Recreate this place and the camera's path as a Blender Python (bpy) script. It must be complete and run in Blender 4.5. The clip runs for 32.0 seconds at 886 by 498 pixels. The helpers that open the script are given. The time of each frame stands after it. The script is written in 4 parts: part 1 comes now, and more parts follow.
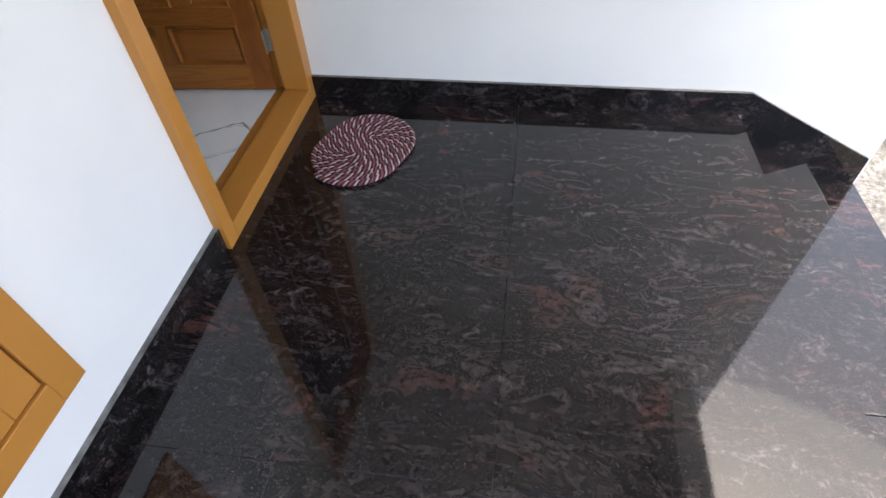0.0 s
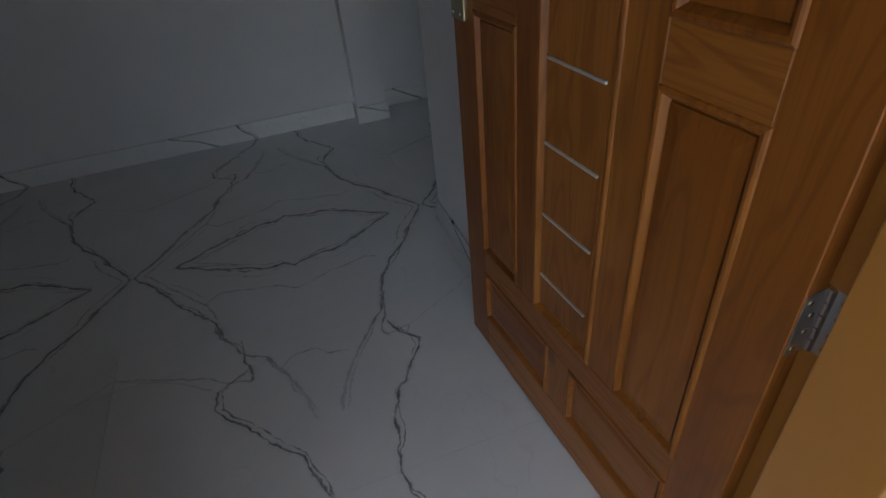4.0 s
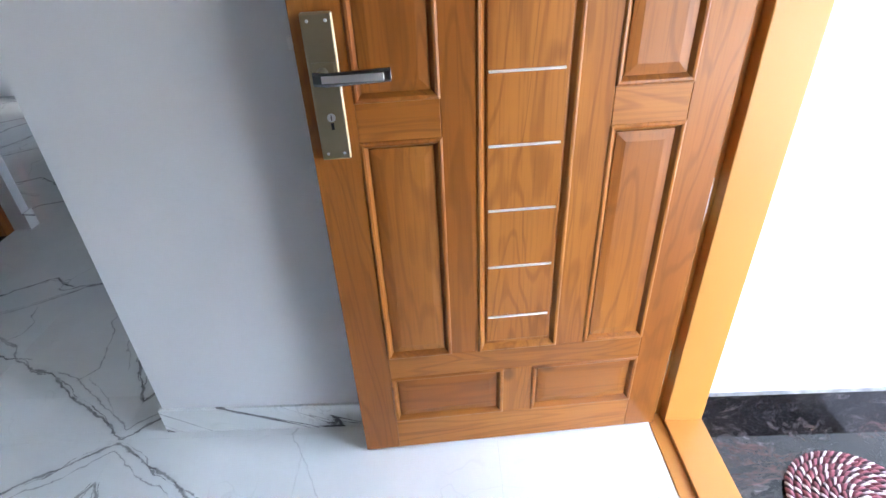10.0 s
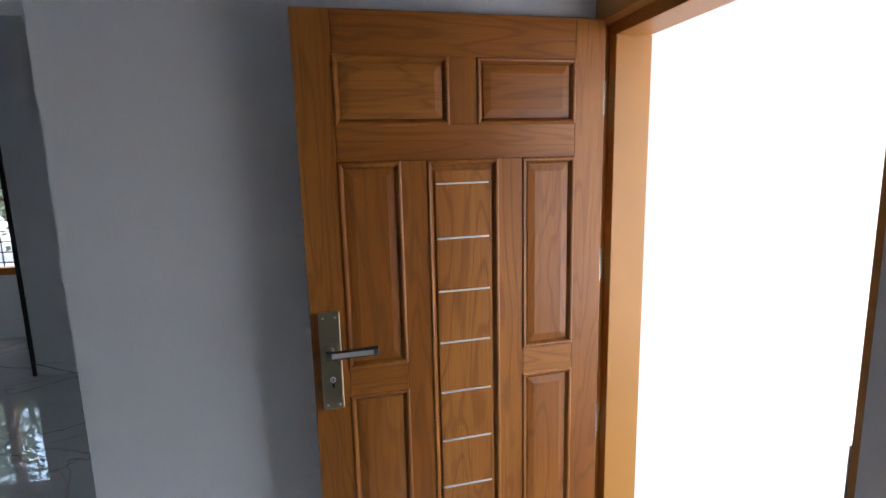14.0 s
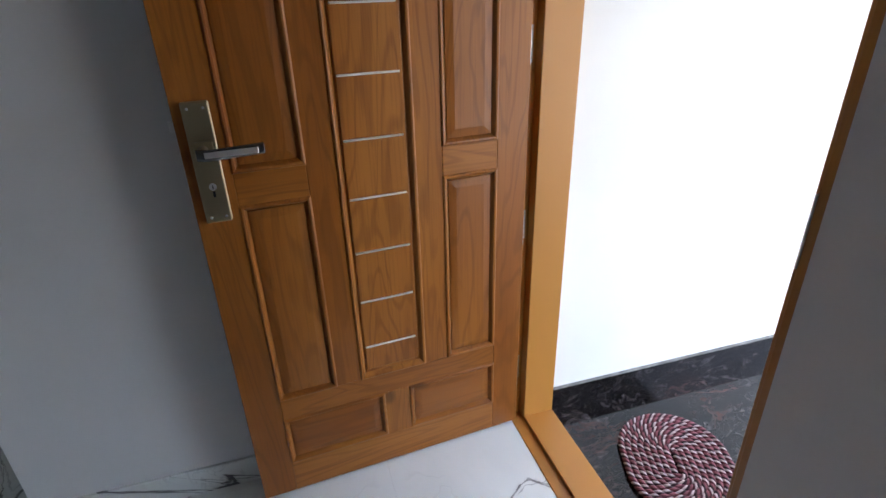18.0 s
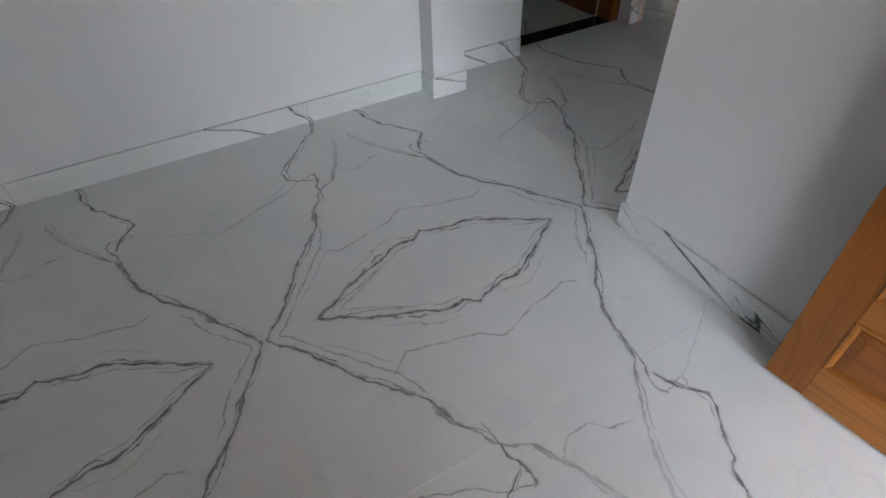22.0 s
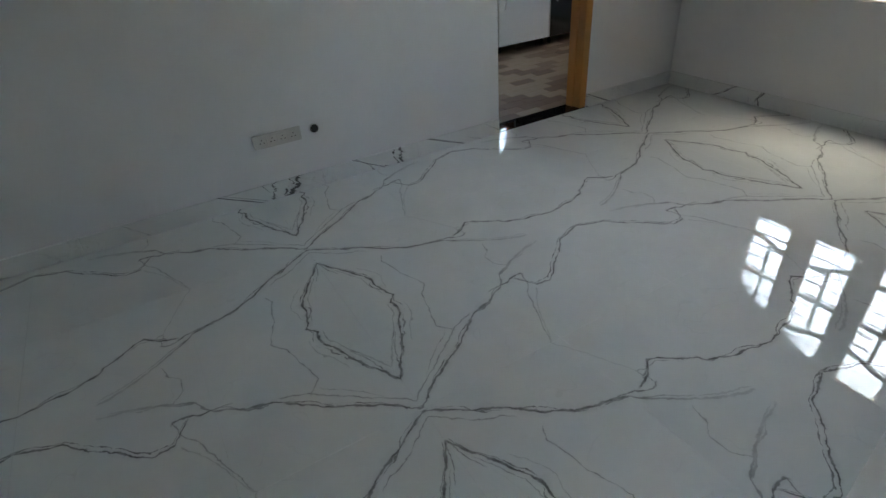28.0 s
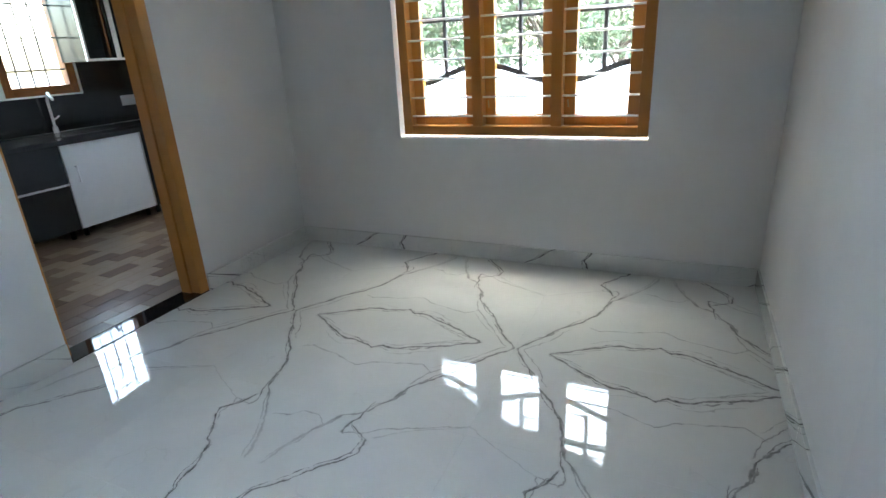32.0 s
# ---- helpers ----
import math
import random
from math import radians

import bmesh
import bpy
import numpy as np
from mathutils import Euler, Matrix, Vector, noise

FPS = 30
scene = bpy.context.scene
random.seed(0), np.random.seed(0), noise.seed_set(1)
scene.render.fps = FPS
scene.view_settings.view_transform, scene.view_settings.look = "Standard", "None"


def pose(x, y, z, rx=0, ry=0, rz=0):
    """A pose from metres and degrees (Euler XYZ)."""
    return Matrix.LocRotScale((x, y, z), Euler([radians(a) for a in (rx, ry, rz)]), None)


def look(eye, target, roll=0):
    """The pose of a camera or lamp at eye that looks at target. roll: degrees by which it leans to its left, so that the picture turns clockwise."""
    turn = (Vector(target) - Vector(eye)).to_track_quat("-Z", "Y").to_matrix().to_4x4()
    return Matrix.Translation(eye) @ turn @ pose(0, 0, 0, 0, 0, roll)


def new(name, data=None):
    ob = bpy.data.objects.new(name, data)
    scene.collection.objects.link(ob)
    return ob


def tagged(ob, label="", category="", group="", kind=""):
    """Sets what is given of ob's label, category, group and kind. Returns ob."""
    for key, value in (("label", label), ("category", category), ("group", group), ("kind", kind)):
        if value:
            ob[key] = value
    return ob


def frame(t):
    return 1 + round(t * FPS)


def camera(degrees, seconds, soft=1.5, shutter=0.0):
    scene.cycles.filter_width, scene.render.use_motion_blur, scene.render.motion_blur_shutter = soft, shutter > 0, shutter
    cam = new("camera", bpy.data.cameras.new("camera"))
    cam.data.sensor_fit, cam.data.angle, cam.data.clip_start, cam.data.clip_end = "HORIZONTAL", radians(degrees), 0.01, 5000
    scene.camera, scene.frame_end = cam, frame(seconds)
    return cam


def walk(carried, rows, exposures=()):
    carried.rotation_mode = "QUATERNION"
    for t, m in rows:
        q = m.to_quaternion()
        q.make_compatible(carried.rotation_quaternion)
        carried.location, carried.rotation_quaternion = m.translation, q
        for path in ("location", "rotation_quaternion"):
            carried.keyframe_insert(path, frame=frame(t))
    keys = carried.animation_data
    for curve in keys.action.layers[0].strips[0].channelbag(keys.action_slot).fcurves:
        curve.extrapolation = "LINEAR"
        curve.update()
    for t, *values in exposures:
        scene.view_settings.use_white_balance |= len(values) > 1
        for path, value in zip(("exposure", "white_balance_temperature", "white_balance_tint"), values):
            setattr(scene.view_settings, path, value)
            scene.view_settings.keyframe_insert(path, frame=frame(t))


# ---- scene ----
cam = camera(79.1, 32.0)
PATH = [
    (0, (1.074, -2.03, 1.252), (0.843, -0.685, -0.211), -2.8),
    (0.5, (1.115, -1.885, 1.275), (0.543, -0.617, -0.162), -3.8),
    (1, (0.998, -1.594, 1.31), (0.288, -0.505, -0.21), -5.3),
    (1.5, (0.9, -1.294, 1.245), (-0.028, -0.379, -0.272), -3.3),
    (2, (0.716, -1.032, 1.218), (-0.299, -0.291, -0.338), -0.9),
    (2.5, (0.55, -0.845, 1.215), (-0.581, -0.172, -0.288), -4.5),
    (3, (0.488, -0.646, 1.212), (-0.906, -0.078, -0.105), -5.7),
    (3.5, (0.393, -0.515, 1.224), (-1.15, -0.142, 0.008), -6.4),
    (5.5, (0.104, -0.465, 1.325), (-1.385, 0.36, 0.274), -5.3),
    (6, (0.009, -0.385, 1.329), (-1.569, 0.273, 0.29), -6.6),
    (6.5, (-0.195, -0.325, 1.317), (-1.674, 0.537, 0.283), -6.6),
    (7, (-0.359, -0.376, 1.33), (-1.485, 0.917, 0.3), -6.4),
    (7.5, (-0.388, -0.438, 1.316), (-1.221, 1.028, 0.24), -5.0),
    (8, (-0.402, -0.558, 1.333), (-0.99, 0.995, 0.219), -4.6),
    (8.5, (-0.44, -0.677, 1.344), (-0.885, 0.925, 0.232), -3.1),
    (9, (-0.528, -0.825, 1.35), (-0.696, 0.825, 0.232), -2.6),
    (9.5, (-0.6, -1.018, 1.383), (-0.603, 0.666, 0.254), -3.8),
    (10, (-0.595, -1.121, 1.392), (-0.63, 0.567, 0.319), -2.9),
    (10.5, (-0.59, -1.265, 1.426), (-0.627, 0.473, 0.437), -2.5),
    (11, (-0.619, -1.383, 1.5), (-0.661, 0.424, 0.644), -2.0),
    (11.5, (-0.641, -1.469, 1.53), (-0.607, 0.432, 0.909), -2.1),
    (12, (-0.696, -1.504, 1.595), (-0.54, 0.419, 1.068), -2.3),
    (12.5, (-0.716, -1.546, 1.687), (-0.507, 0.409, 1.319), -2.0),
    (13, (-0.748, -1.575, 1.687), (-0.481, 0.401, 1.533), -1.3),
    (13.5, (-0.757, -1.557, 1.686), (-0.393, 0.401, 1.511), -0.4),
    (14, (-0.752, -1.54, 1.662), (-0.418, 0.402, 1.32), -1.5),
    (14.5, (-0.774, -1.522, 1.603), (-0.548, 0.388, 1.054), -1.5),
    (15, (-0.775, -1.489, 1.574), (-0.449, 0.372, 0.918), -0.3),
    (15.5, (-0.766, -1.48, 1.555), (-0.316, 0.33, 0.834), -0.6),
    (17.5, (-0.769, -1.413, 1.491), (-0.357, 0.347, 0.635), -0.7),
    (18, (-0.65, -1.372, 1.453), (-0.145, 0.353, 0.575), -1.7),
    (18.5, (-0.493, -1.289, 1.41), (-0.015, 0.348, 0.365), 0.5),
    (19, (-0.449, -1.216, 1.365), (-0.135, 0.387, 0.212), 1.0),
    (19.5, (-0.486, -1.16, 1.324), (-0.366, 0.461, 0.158), 2.4),
    (20, (-0.53, -1.1, 1.304), (-0.628, 0.514, 0.126), 3.0),
    (20.5, (-0.539, -1.068, 1.302), (-1.096, 0.41, 0.075), -0.3),
    (21, (-0.512, -1.123, 1.245), (-1.531, 0.117, 0.052), -0.1),
    (21.5, (-0.531, -1.149, 1.255), (-1.785, -0.264, -0.027), -1.9),
    (22, (-0.577, -1.217, 1.24), (-1.858, -0.497, -0.116), -1.7),
    (22.5, (-0.617, -1.331, 1.226), (-1.908, -0.7, -0.166), -2.0),
    (23, (-0.664, -1.424, 1.22), (-1.929, -0.795, -0.196), -2.2),
    (23.5, (-0.751, -1.415, 1.204), (-1.977, -0.771, -0.239), -2.2),
    (24, (-0.954, -1.303, 1.221), (-2.163, -0.679, -0.245), -2.3),
    (24.5, (-1.182, -1.164, 1.212), (-2.334, -0.504, -0.284), -2.3),
    (26.5, (-2.07, -0.426, 1.235), (-2.252, 0.969, -0.186), -2.8),
    (27, (-2.169, -0.205, 1.23), (-2.121, 1.202, -0.191), -2.6),
    (27.5, (-2.169, 0.0, 1.338), (-1.831, 1.489, 0.047), -3.1),
    (28, (-2.155, 0.086, 1.415), (-1.362, 1.562, 0.323), -4.5),
    (28.5, (-2.101, 0.144, 1.447), (-0.825, 1.41, 0.57), -3.4),
    (29, (-2.075, 0.171, 1.536), (-0.584, 1.314, 0.849), -3.2),
    (29.5, (-2.059, 0.179, 1.528), (-0.448, 1.22, 0.958), -4.2),
    (30, (-1.961, 0.213, 1.537), (-0.291, 1.184, 1.02), -4.9),
    (30.5, (-1.817, 0.279, 1.582), (-0.149, 1.3, 1.161), -3.2),
    (31, (-1.644, 0.403, 1.57), (0.041, 1.372, 1.099), -2.1),
    (31.5, (-1.42, 0.495, 1.491), (0.249, 1.367, 0.818), -5.0),
    (32, (-1.262, 0.616, 1.247), (0.441, 1.397, 0.548), -3.2),
]
walk(cam, [(t, look(eye, target, roll)) for t, eye, target, roll in PATH], [(0, 2.6, 7300, 9), (1, 2.7, 7330, 9), (2, 2.36, 7420, 9), (3, 1.75, 7300, 9), (3.5, 1.85, 7150, 9), (6, 3.5, 7000, 9), (7, 4.2, 7000, 9), (8, 5.0, 6600, 8), (9, 5.4, 6400, 8), (11, 4.8, 6450, 8), (13, 4.25, 6500, 8), (15, 4.1, 6550, 8), (18, 3.75, 6750, 8), (21, 4.1, 7200, 9), (23.5, 4.75, 7850, 9), (27, 4.45, 7700, 3), (28, 4.9, 7300, 0), (30, 5.35, 6850, -2), (32, 5.45, 6700, -2)])

# ---- world, sun, exposure ----
world = bpy.data.worlds.new("sky")
scene.world = world
world.use_nodes = True
_wn = world.node_tree.nodes
_sky = _wn.new("ShaderNodeTexSky")
_sky.sky_type = "NISHITA"
_sky.sun_disc = False
_sky.sun_elevation = radians(76)
_sky.sun_rotation = radians(85)
_sky.dust_density = 4.0
_sky.air_density = 1.0
_wn["Background"].inputs["Strength"].default_value = 0.15
world.node_tree.links.new(_sky.outputs[0], _wn["Background"].inputs["Color"])

sun = new("sun", bpy.data.lights.new("sun", "SUN"))
sun.data.energy = 0.3
sun.data.angle = radians(60)
sun.data.color = (1.0, 0.97, 0.93)
sun.matrix_world = look((12, 1, 48.3), (0, 0, 0))


# ---- material helpers ----
class Nodes:
    """Small wrapper for building a node tree."""

    def __init__(self, name):
        self.mat = bpy.data.materials.new(name)
        self.mat.use_nodes = True
        self.t = self.mat.node_tree
        self.bsdf = self.t.nodes["Principled BSDF"]

    def node(self, kind, **kw):
        n = self.t.nodes.new(kind)
        for k, v in kw.items():
            if k == "op":
                n.operation = v
            elif k == "blend":
                n.blend_type = v
        return n

    def put(self, value, socket):
        if hasattr(value, "is_linked"):
            self.t.links.new(value, socket)
        else:
            socket.default_value = value

    def math(self, op, a, b=0.0, c=0.0, clamp=False):
        n = self.node("ShaderNodeMath", op=op)
        n.use_clamp = clamp
        self.put(a, n.inputs[0]), self.put(b, n.inputs[1]), self.put(c, n.inputs[2])
        return n.outputs[0]

    def position(self):
        return self.node("ShaderNodeNewGeometry").outputs["Position"]

    def object_co(self):
        return self.node("ShaderNodeTexCoord").outputs["Object"]

    def random(self):
        return self.node("ShaderNodeObjectInfo").outputs["Random"]

    def scaled(self, vec, s, loc=(0, 0, 0)):
        n = self.node("ShaderNodeMapping")
        self.put(vec, n.inputs["Vector"])
        n.inputs["Scale"].default_value = s
        self.put(loc, n.inputs["Location"])
        return n.outputs[0]

    def noise(self, vec, scale, detail=4.0, rough=0.55, distort=0.0, out="Fac"):
        n = self.node("ShaderNodeTexNoise")
        self.put(vec, n.inputs["Vector"])
        n.inputs["Scale"].default_value = scale
        n.inputs["Detail"].default_value = detail
        n.inputs["Roughness"].default_value = rough
        n.inputs["Distortion"].default_value = distort
        return n.outputs[out]

    def ramp(self, fac, stops):
        n = self.node("ShaderNodeValToRGB")
        self.put(fac, n.inputs[0])
        els = n.color_ramp.elements
        while len(els) < len(stops):
            els.new(0.5)
        for e, (p, c) in zip(els, stops):
            e.position = p
            e.color = (*c, 1) if len(c) == 3 else c
        return n.outputs[0]

    def mix(self, fac, a, b, blend="MIX"):
        n = self.node("ShaderNodeMix")
        n.data_type = "RGBA"
        n.blend_type = blend
        self.put(fac, n.inputs[0])
        for v, s in ((a, n.inputs[6]), (b, n.inputs[7])):
            self.put((*v, 1) if isinstance(v, tuple) and len(v) == 3 else v, s)
        return n.outputs[2]

    def range(self, v, a, b, c=0.0, d=1.0, smooth=False):
        n = self.node("ShaderNodeMapRange")
        n.interpolation_type = "SMOOTHSTEP" if smooth else "LINEAR"
        for k, x in zip(range(5), (v, a, b, c, d)):
            self.put(x, n.inputs[k])
        return n.outputs[0]

    def bump(self, height, strength=0.2, dist=0.002):
        n = self.node("ShaderNodeBump")
        n.inputs["Strength"].default_value = strength
        n.inputs["Distance"].default_value = dist
        self.put(height, n.inputs["Height"])
        self.put(n.outputs[0], self.bsdf.inputs["Normal"])

    def done(self, color=None, rough=None, metal=None, ior=None, coat=None):
        for v, s in ((color, "Base Color"), (rough, "Roughness"), (metal, "Metallic"), (ior, "IOR"), (coat, "Coat Weight")):
            if v is not None:
                if s == "Base Color" and isinstance(v, tuple) and len(v) == 3:
                    v = (*v, 1)
                self.put(v, self.bsdf.inputs[s])
        return self.mat


def paint_mat(name, color, rough=0.6, bump=0.12, blotch=0.04):
    k = Nodes(name)
    p = k.position()
    big = k.noise(p, 1.7, 3)
    fine = k.noise(p, 90, 3)
    dark = tuple(c * (1 - blotch * 2) for c in color)
    k.bump(k.math("ADD", k.math("MULTIPLY", fine, 0.3), k.noise(p, 14, 2)), bump, 0.004)
    return k.done(k.mix(k.range(big, 0.3, 0.7), dark, color), rough)


# veins of the book-matched floor tiles, as curves over one 1.2 m tile:
# (along, points, half width, depth of colour)
VEINS_DIAGONAL = (
    ("u", ((0, 0), (.085, .072), (.16, .118), (.30, .215), (.43, .318), (.53, .347), (.60, .385), (.65, .46), (.78, .53), (.87, .565), (.95, .575)), .0062, .85),
    ("u", ((0, .042), (.06, .087), (.20, .196), (.29, .271), (.385, .31)), .0028, .62),
    ("u", ((0, 1.2), (.11, 1.12), (.195, 1.063), (.33, .975), (.43, .905), (.52, .885), (.60, .85), (.70, .78), (.82, .70), (.90, .665), (.95, .655)), .0060, .85),
    ("u", ((0, 1.165), (.05, 1.125), (.12, 1.06), (.23, 1.0)), .0026, .62),
)
VEINS_BRANCH = (
    ("u", ((.552, .385), (.603, .395), (.637, .401), (.669, .417), (.702, .423), (.728, .41)), .0040, .8),
    ("v", ((.022, .557), (.09, .582), (.182, .632), (.282, .669), (.341, .708), (.375, .718), (.41, .727)), .0022, .6),
    ("u", ((.54, .878), (.59, .868), (.633, .864), (.678, .842), (.70, .842), (.716, .852)), .0034, .75),
    ("v", ((.852, .716), (.885, .708), (.925, .698)), .0018, .6),
    ("u", ((.70, .925), (.727, .922), (.794, .92), (.83, .902)), .0022, .6),
    ("u", ((.02, .06), (.064, .092), (.11, .150), (.18, .215), (.251, .276)), .0016, .5),
    ("v", ((.17, .012), (.25, .030), (.33, .066), (.40, .098)), .0018, .7),
    ("v", ((.90, .045), (.97, .020), (1.04, .008)), .0018, .7),
    ("u", ((.66, .87), (.72, .90), (.77, .94), (.82, .925), (.94, .83), (1.04, .785), (1.2, .765)), .0046, .9),
    ("u", ((.68, .40), (.74, .315), (.81, .315), (.92, .40), (1.05, .52), (1.2, .575)), .0048, .9),
)
VEINS_EYE = (
    ("v", ((.155, 0), (.21, .02), (.26, .05), (.33, .095), (.41, .128), (.49, .16), (.57, .162), (.605, .198), (.645, .17), (.72, .158), (.79, .15), (.88, .10), (.96, .055), (1.045, 0)), .0070, .9),
    ("v", ((.23, .0), (.29, .035), (.36, .075), (.42, .112)), .0032, .4),
    ("v", ((.27, .29), (.335, .25), (.38, .26), (.465, .275), (.61, .34), (.695, .31), (.795, .28), (.88, .262), (.92, .285)), .0026, .6),
    ("v", ((.30, .052), (.36, .088), (.44, .118), (.50, .140), (.565, .142)), .0020, .55),
    ("v", ((.655, .150), (.73, .136), (.80, .122), (.88, .078), (.95, .040)), .0020, .55),
    ("v", ((.33, .13), (.40, .165), (.47, .20), (.53, .21)), .0018, .4),
    ("v", ((.68, .19), (.76, .205), (.83, .185), (.90, .14)), .0018, .4),
    ("v", ((.0, .55), (.155, .627), (.293, .72)), .002, .36),
    ("v", ((.92, .70), (1.064, .634), (1.2, .55)), .002, .36),
    ("v", ((.50, .72), (.56, .68), (.615, .673), (.66, .71), (.72, .73)), .0026, .55),
)


def marble_mat(name, skirting=False):
    k = Nodes(name)
    sep = k.node("ShaderNodeSeparateXYZ")
    pos = k.position()
    k.put(pos, sep.inputs[0])
    x, y, z = sep.outputs
    if skirting:
        x, y = k.math("ADD", x, k.math("MULTIPLY", z, 1.6)), k.math("ADD", k.math("ADD", y, k.math("MULTIPLY", z, 1.3)), k.math("MULTIPLY", x, 0.35))
    u = k.math("PINGPONG", k.math("ADD", x, 1.68), 1.2)
    v = k.math("WRAP", k.math("SUBTRACT", y, 0.006), 1.2, 0.0)
    uv = k.node("ShaderNodeCombineXYZ")
    k.put(u, uv.inputs[0]), k.put(v, uv.inputs[1])
    uv = uv.outputs[0]
    offs = []
    for ch in (0, 1):
        n1 = k.noise(k.scaled(uv, (1, 1, 1), (ch * 3.1, 5.0, 0)), 8, 2)
        n2 = k.noise(k.scaled(uv, (1, 1, 1), (7.0, ch * 2.3, 0)), 38, 3, 0.65)
        a = k.math("MULTIPLY", k.math("SUBTRACT", n1, 0.5), 0.045)
        b = k.math("MULTIPLY", k.math("SUBTRACT", n2, 0.5), 0.018)
        offs.append(k.math("ADD", a, b))
    ud, vd = k.math("ADD", u, offs[0]), k.math("ADD", v, offs[1])
    wide = k.range(k.noise(uv, 13, 4, 0.65), 0.36, 0.64, 0.30, 1.25)
    wide2 = k.range(k.noise(k.scaled(uv, (1, 1, 1), (3.0, 6.0, 0)), 15, 4, 0.65), 0.40, 0.66, 0.03, 2.0)
    split = k.math("MULTIPLY", k.math("SUBTRACT", k.noise(k.scaled(uv, (1, 1, 1), (4.0, 1.0, 0)), 5.0, 1), 0.45), 0.13)
    total = None
    for along, pts, half, depth in VEINS_DIAGONAL + VEINS_BRANCH + VEINS_EYE:
        a, b = (ud, vd) if along == "u" else (vd, ud)
        fc = k.node("ShaderNodeFloatCurve")
        cp = fc.mapping.curves[0].points
        while len(cp) < len(pts):
            cp.new(0.5, 0.5)
        for c, (p, q) in zip(cp, pts):
            c.location = (p / 1.2, q / 1.2)
            c.handle_type = "VECTOR"
        fc.mapping.update()
        k.put(k.math("DIVIDE", a, 1.2), fc.inputs["Value"])
        slope = abs((pts[-1][1] - pts[0][1]) / (pts[-1][0] - pts[0][0]))
        away = k.math("SUBTRACT", k.math("MULTIPLY", fc.outputs[0], 1.2), b)
        d = k.math("ABSOLUTE", away)
        d = k.math("DIVIDE", d, k.math("MULTIPLY", wide, half * math.sqrt(1 + slope * slope)))
        m = k.range(d, 0.35, 1.5, 1.0, 0.0, True)
        halo = k.math("MULTIPLY", k.range(d, 1.0, 5.0, 1.0, 0.0, True), 0.13)
        m = k.math("MAXIMUM", m, halo)
        if half > 0.004:
            d2 = k.math("DIVIDE", k.math("ABSOLUTE", k.math("ADD", away, split)), k.math("MULTIPLY", wide2, 0.0026 * math.sqrt(1 + slope * slope)))
            m = k.math("MAXIMUM", m, k.range(d2, 0.4, 1.4, 0.85, 0.0, True))
        lo = k.range(a, pts[0][0] - .012, pts[0][0] + .004, 0, 1)
        hi = k.range(a, pts[-1][0] - .004, pts[-1][0] + .012, 1, 0)
        if along == "u" and pts[0][0] == 0 and depth > 0.7:
            m = k.math("MULTIPLY", m, k.range(a, 0.5, 0.85, 1.0, 0.35))
        m = k.math("MULTIPLY", k.math("MULTIPLY", m, depth), k.math("MULTIPLY", lo, hi))
        total = m if total is None else k.math("MAXIMUM", total, m)
    # hairline side veins
    hair = k.noise(k.scaled(uv, (1, 1, 1), (2.0, 9.0, 0)), 4.5, 2.5, 0.5, 0.35)
    hair = k.range(k.math("ABSOLUTE", k.math("SUBTRACT", hair, 0.5)), 0.0, 0.008, 0.10, 0.0)
    gate = k.range(k.noise(uv, 3.3, 2), 0.50, 0.58)
    total = k.math("MAXIMUM", total, k.math("MULTIPLY", hair, gate))
    total = k.math("MULTIPLY", total, k.range(k.noise(uv, 23, 3), 0.25, 0.6, 0.9 if skirting else 0.48, 1.5 if skirting else 1.05), clamp=True)
    if skirting:
        stroke = k.noise(k.scaled(pos, (15, 15, 10)), 1.0, 3, 0.6, 1.0)
        stroke = k.range(k.math("ABSOLUTE", k.math("SUBTRACT", stroke, 0.5)), 0.004, 0.03, 0.25, 0.0)
        spot = k.range(k.noise(pos, 2.4, 2), 0.58, 0.68)
        total = k.math("MAXIMUM", total, k.math("MULTIPLY", stroke, spot))
    cloud = k.range(k.noise(uv, 2.6, 5, 0.6, 0.4), 0.3, 0.75)
    base = k.mix(cloud, (0.82, 0.83, 0.815), (0.72, 0.74, 0.73))
    col = k.mix(total, base, (0.135, 0.132, 0.138))
    dust = k.noise(pos, 3.0, 4)
    return k.done(col, k.range(dust, 0.3, 0.8, 0.006, 0.025), ior=1.54)


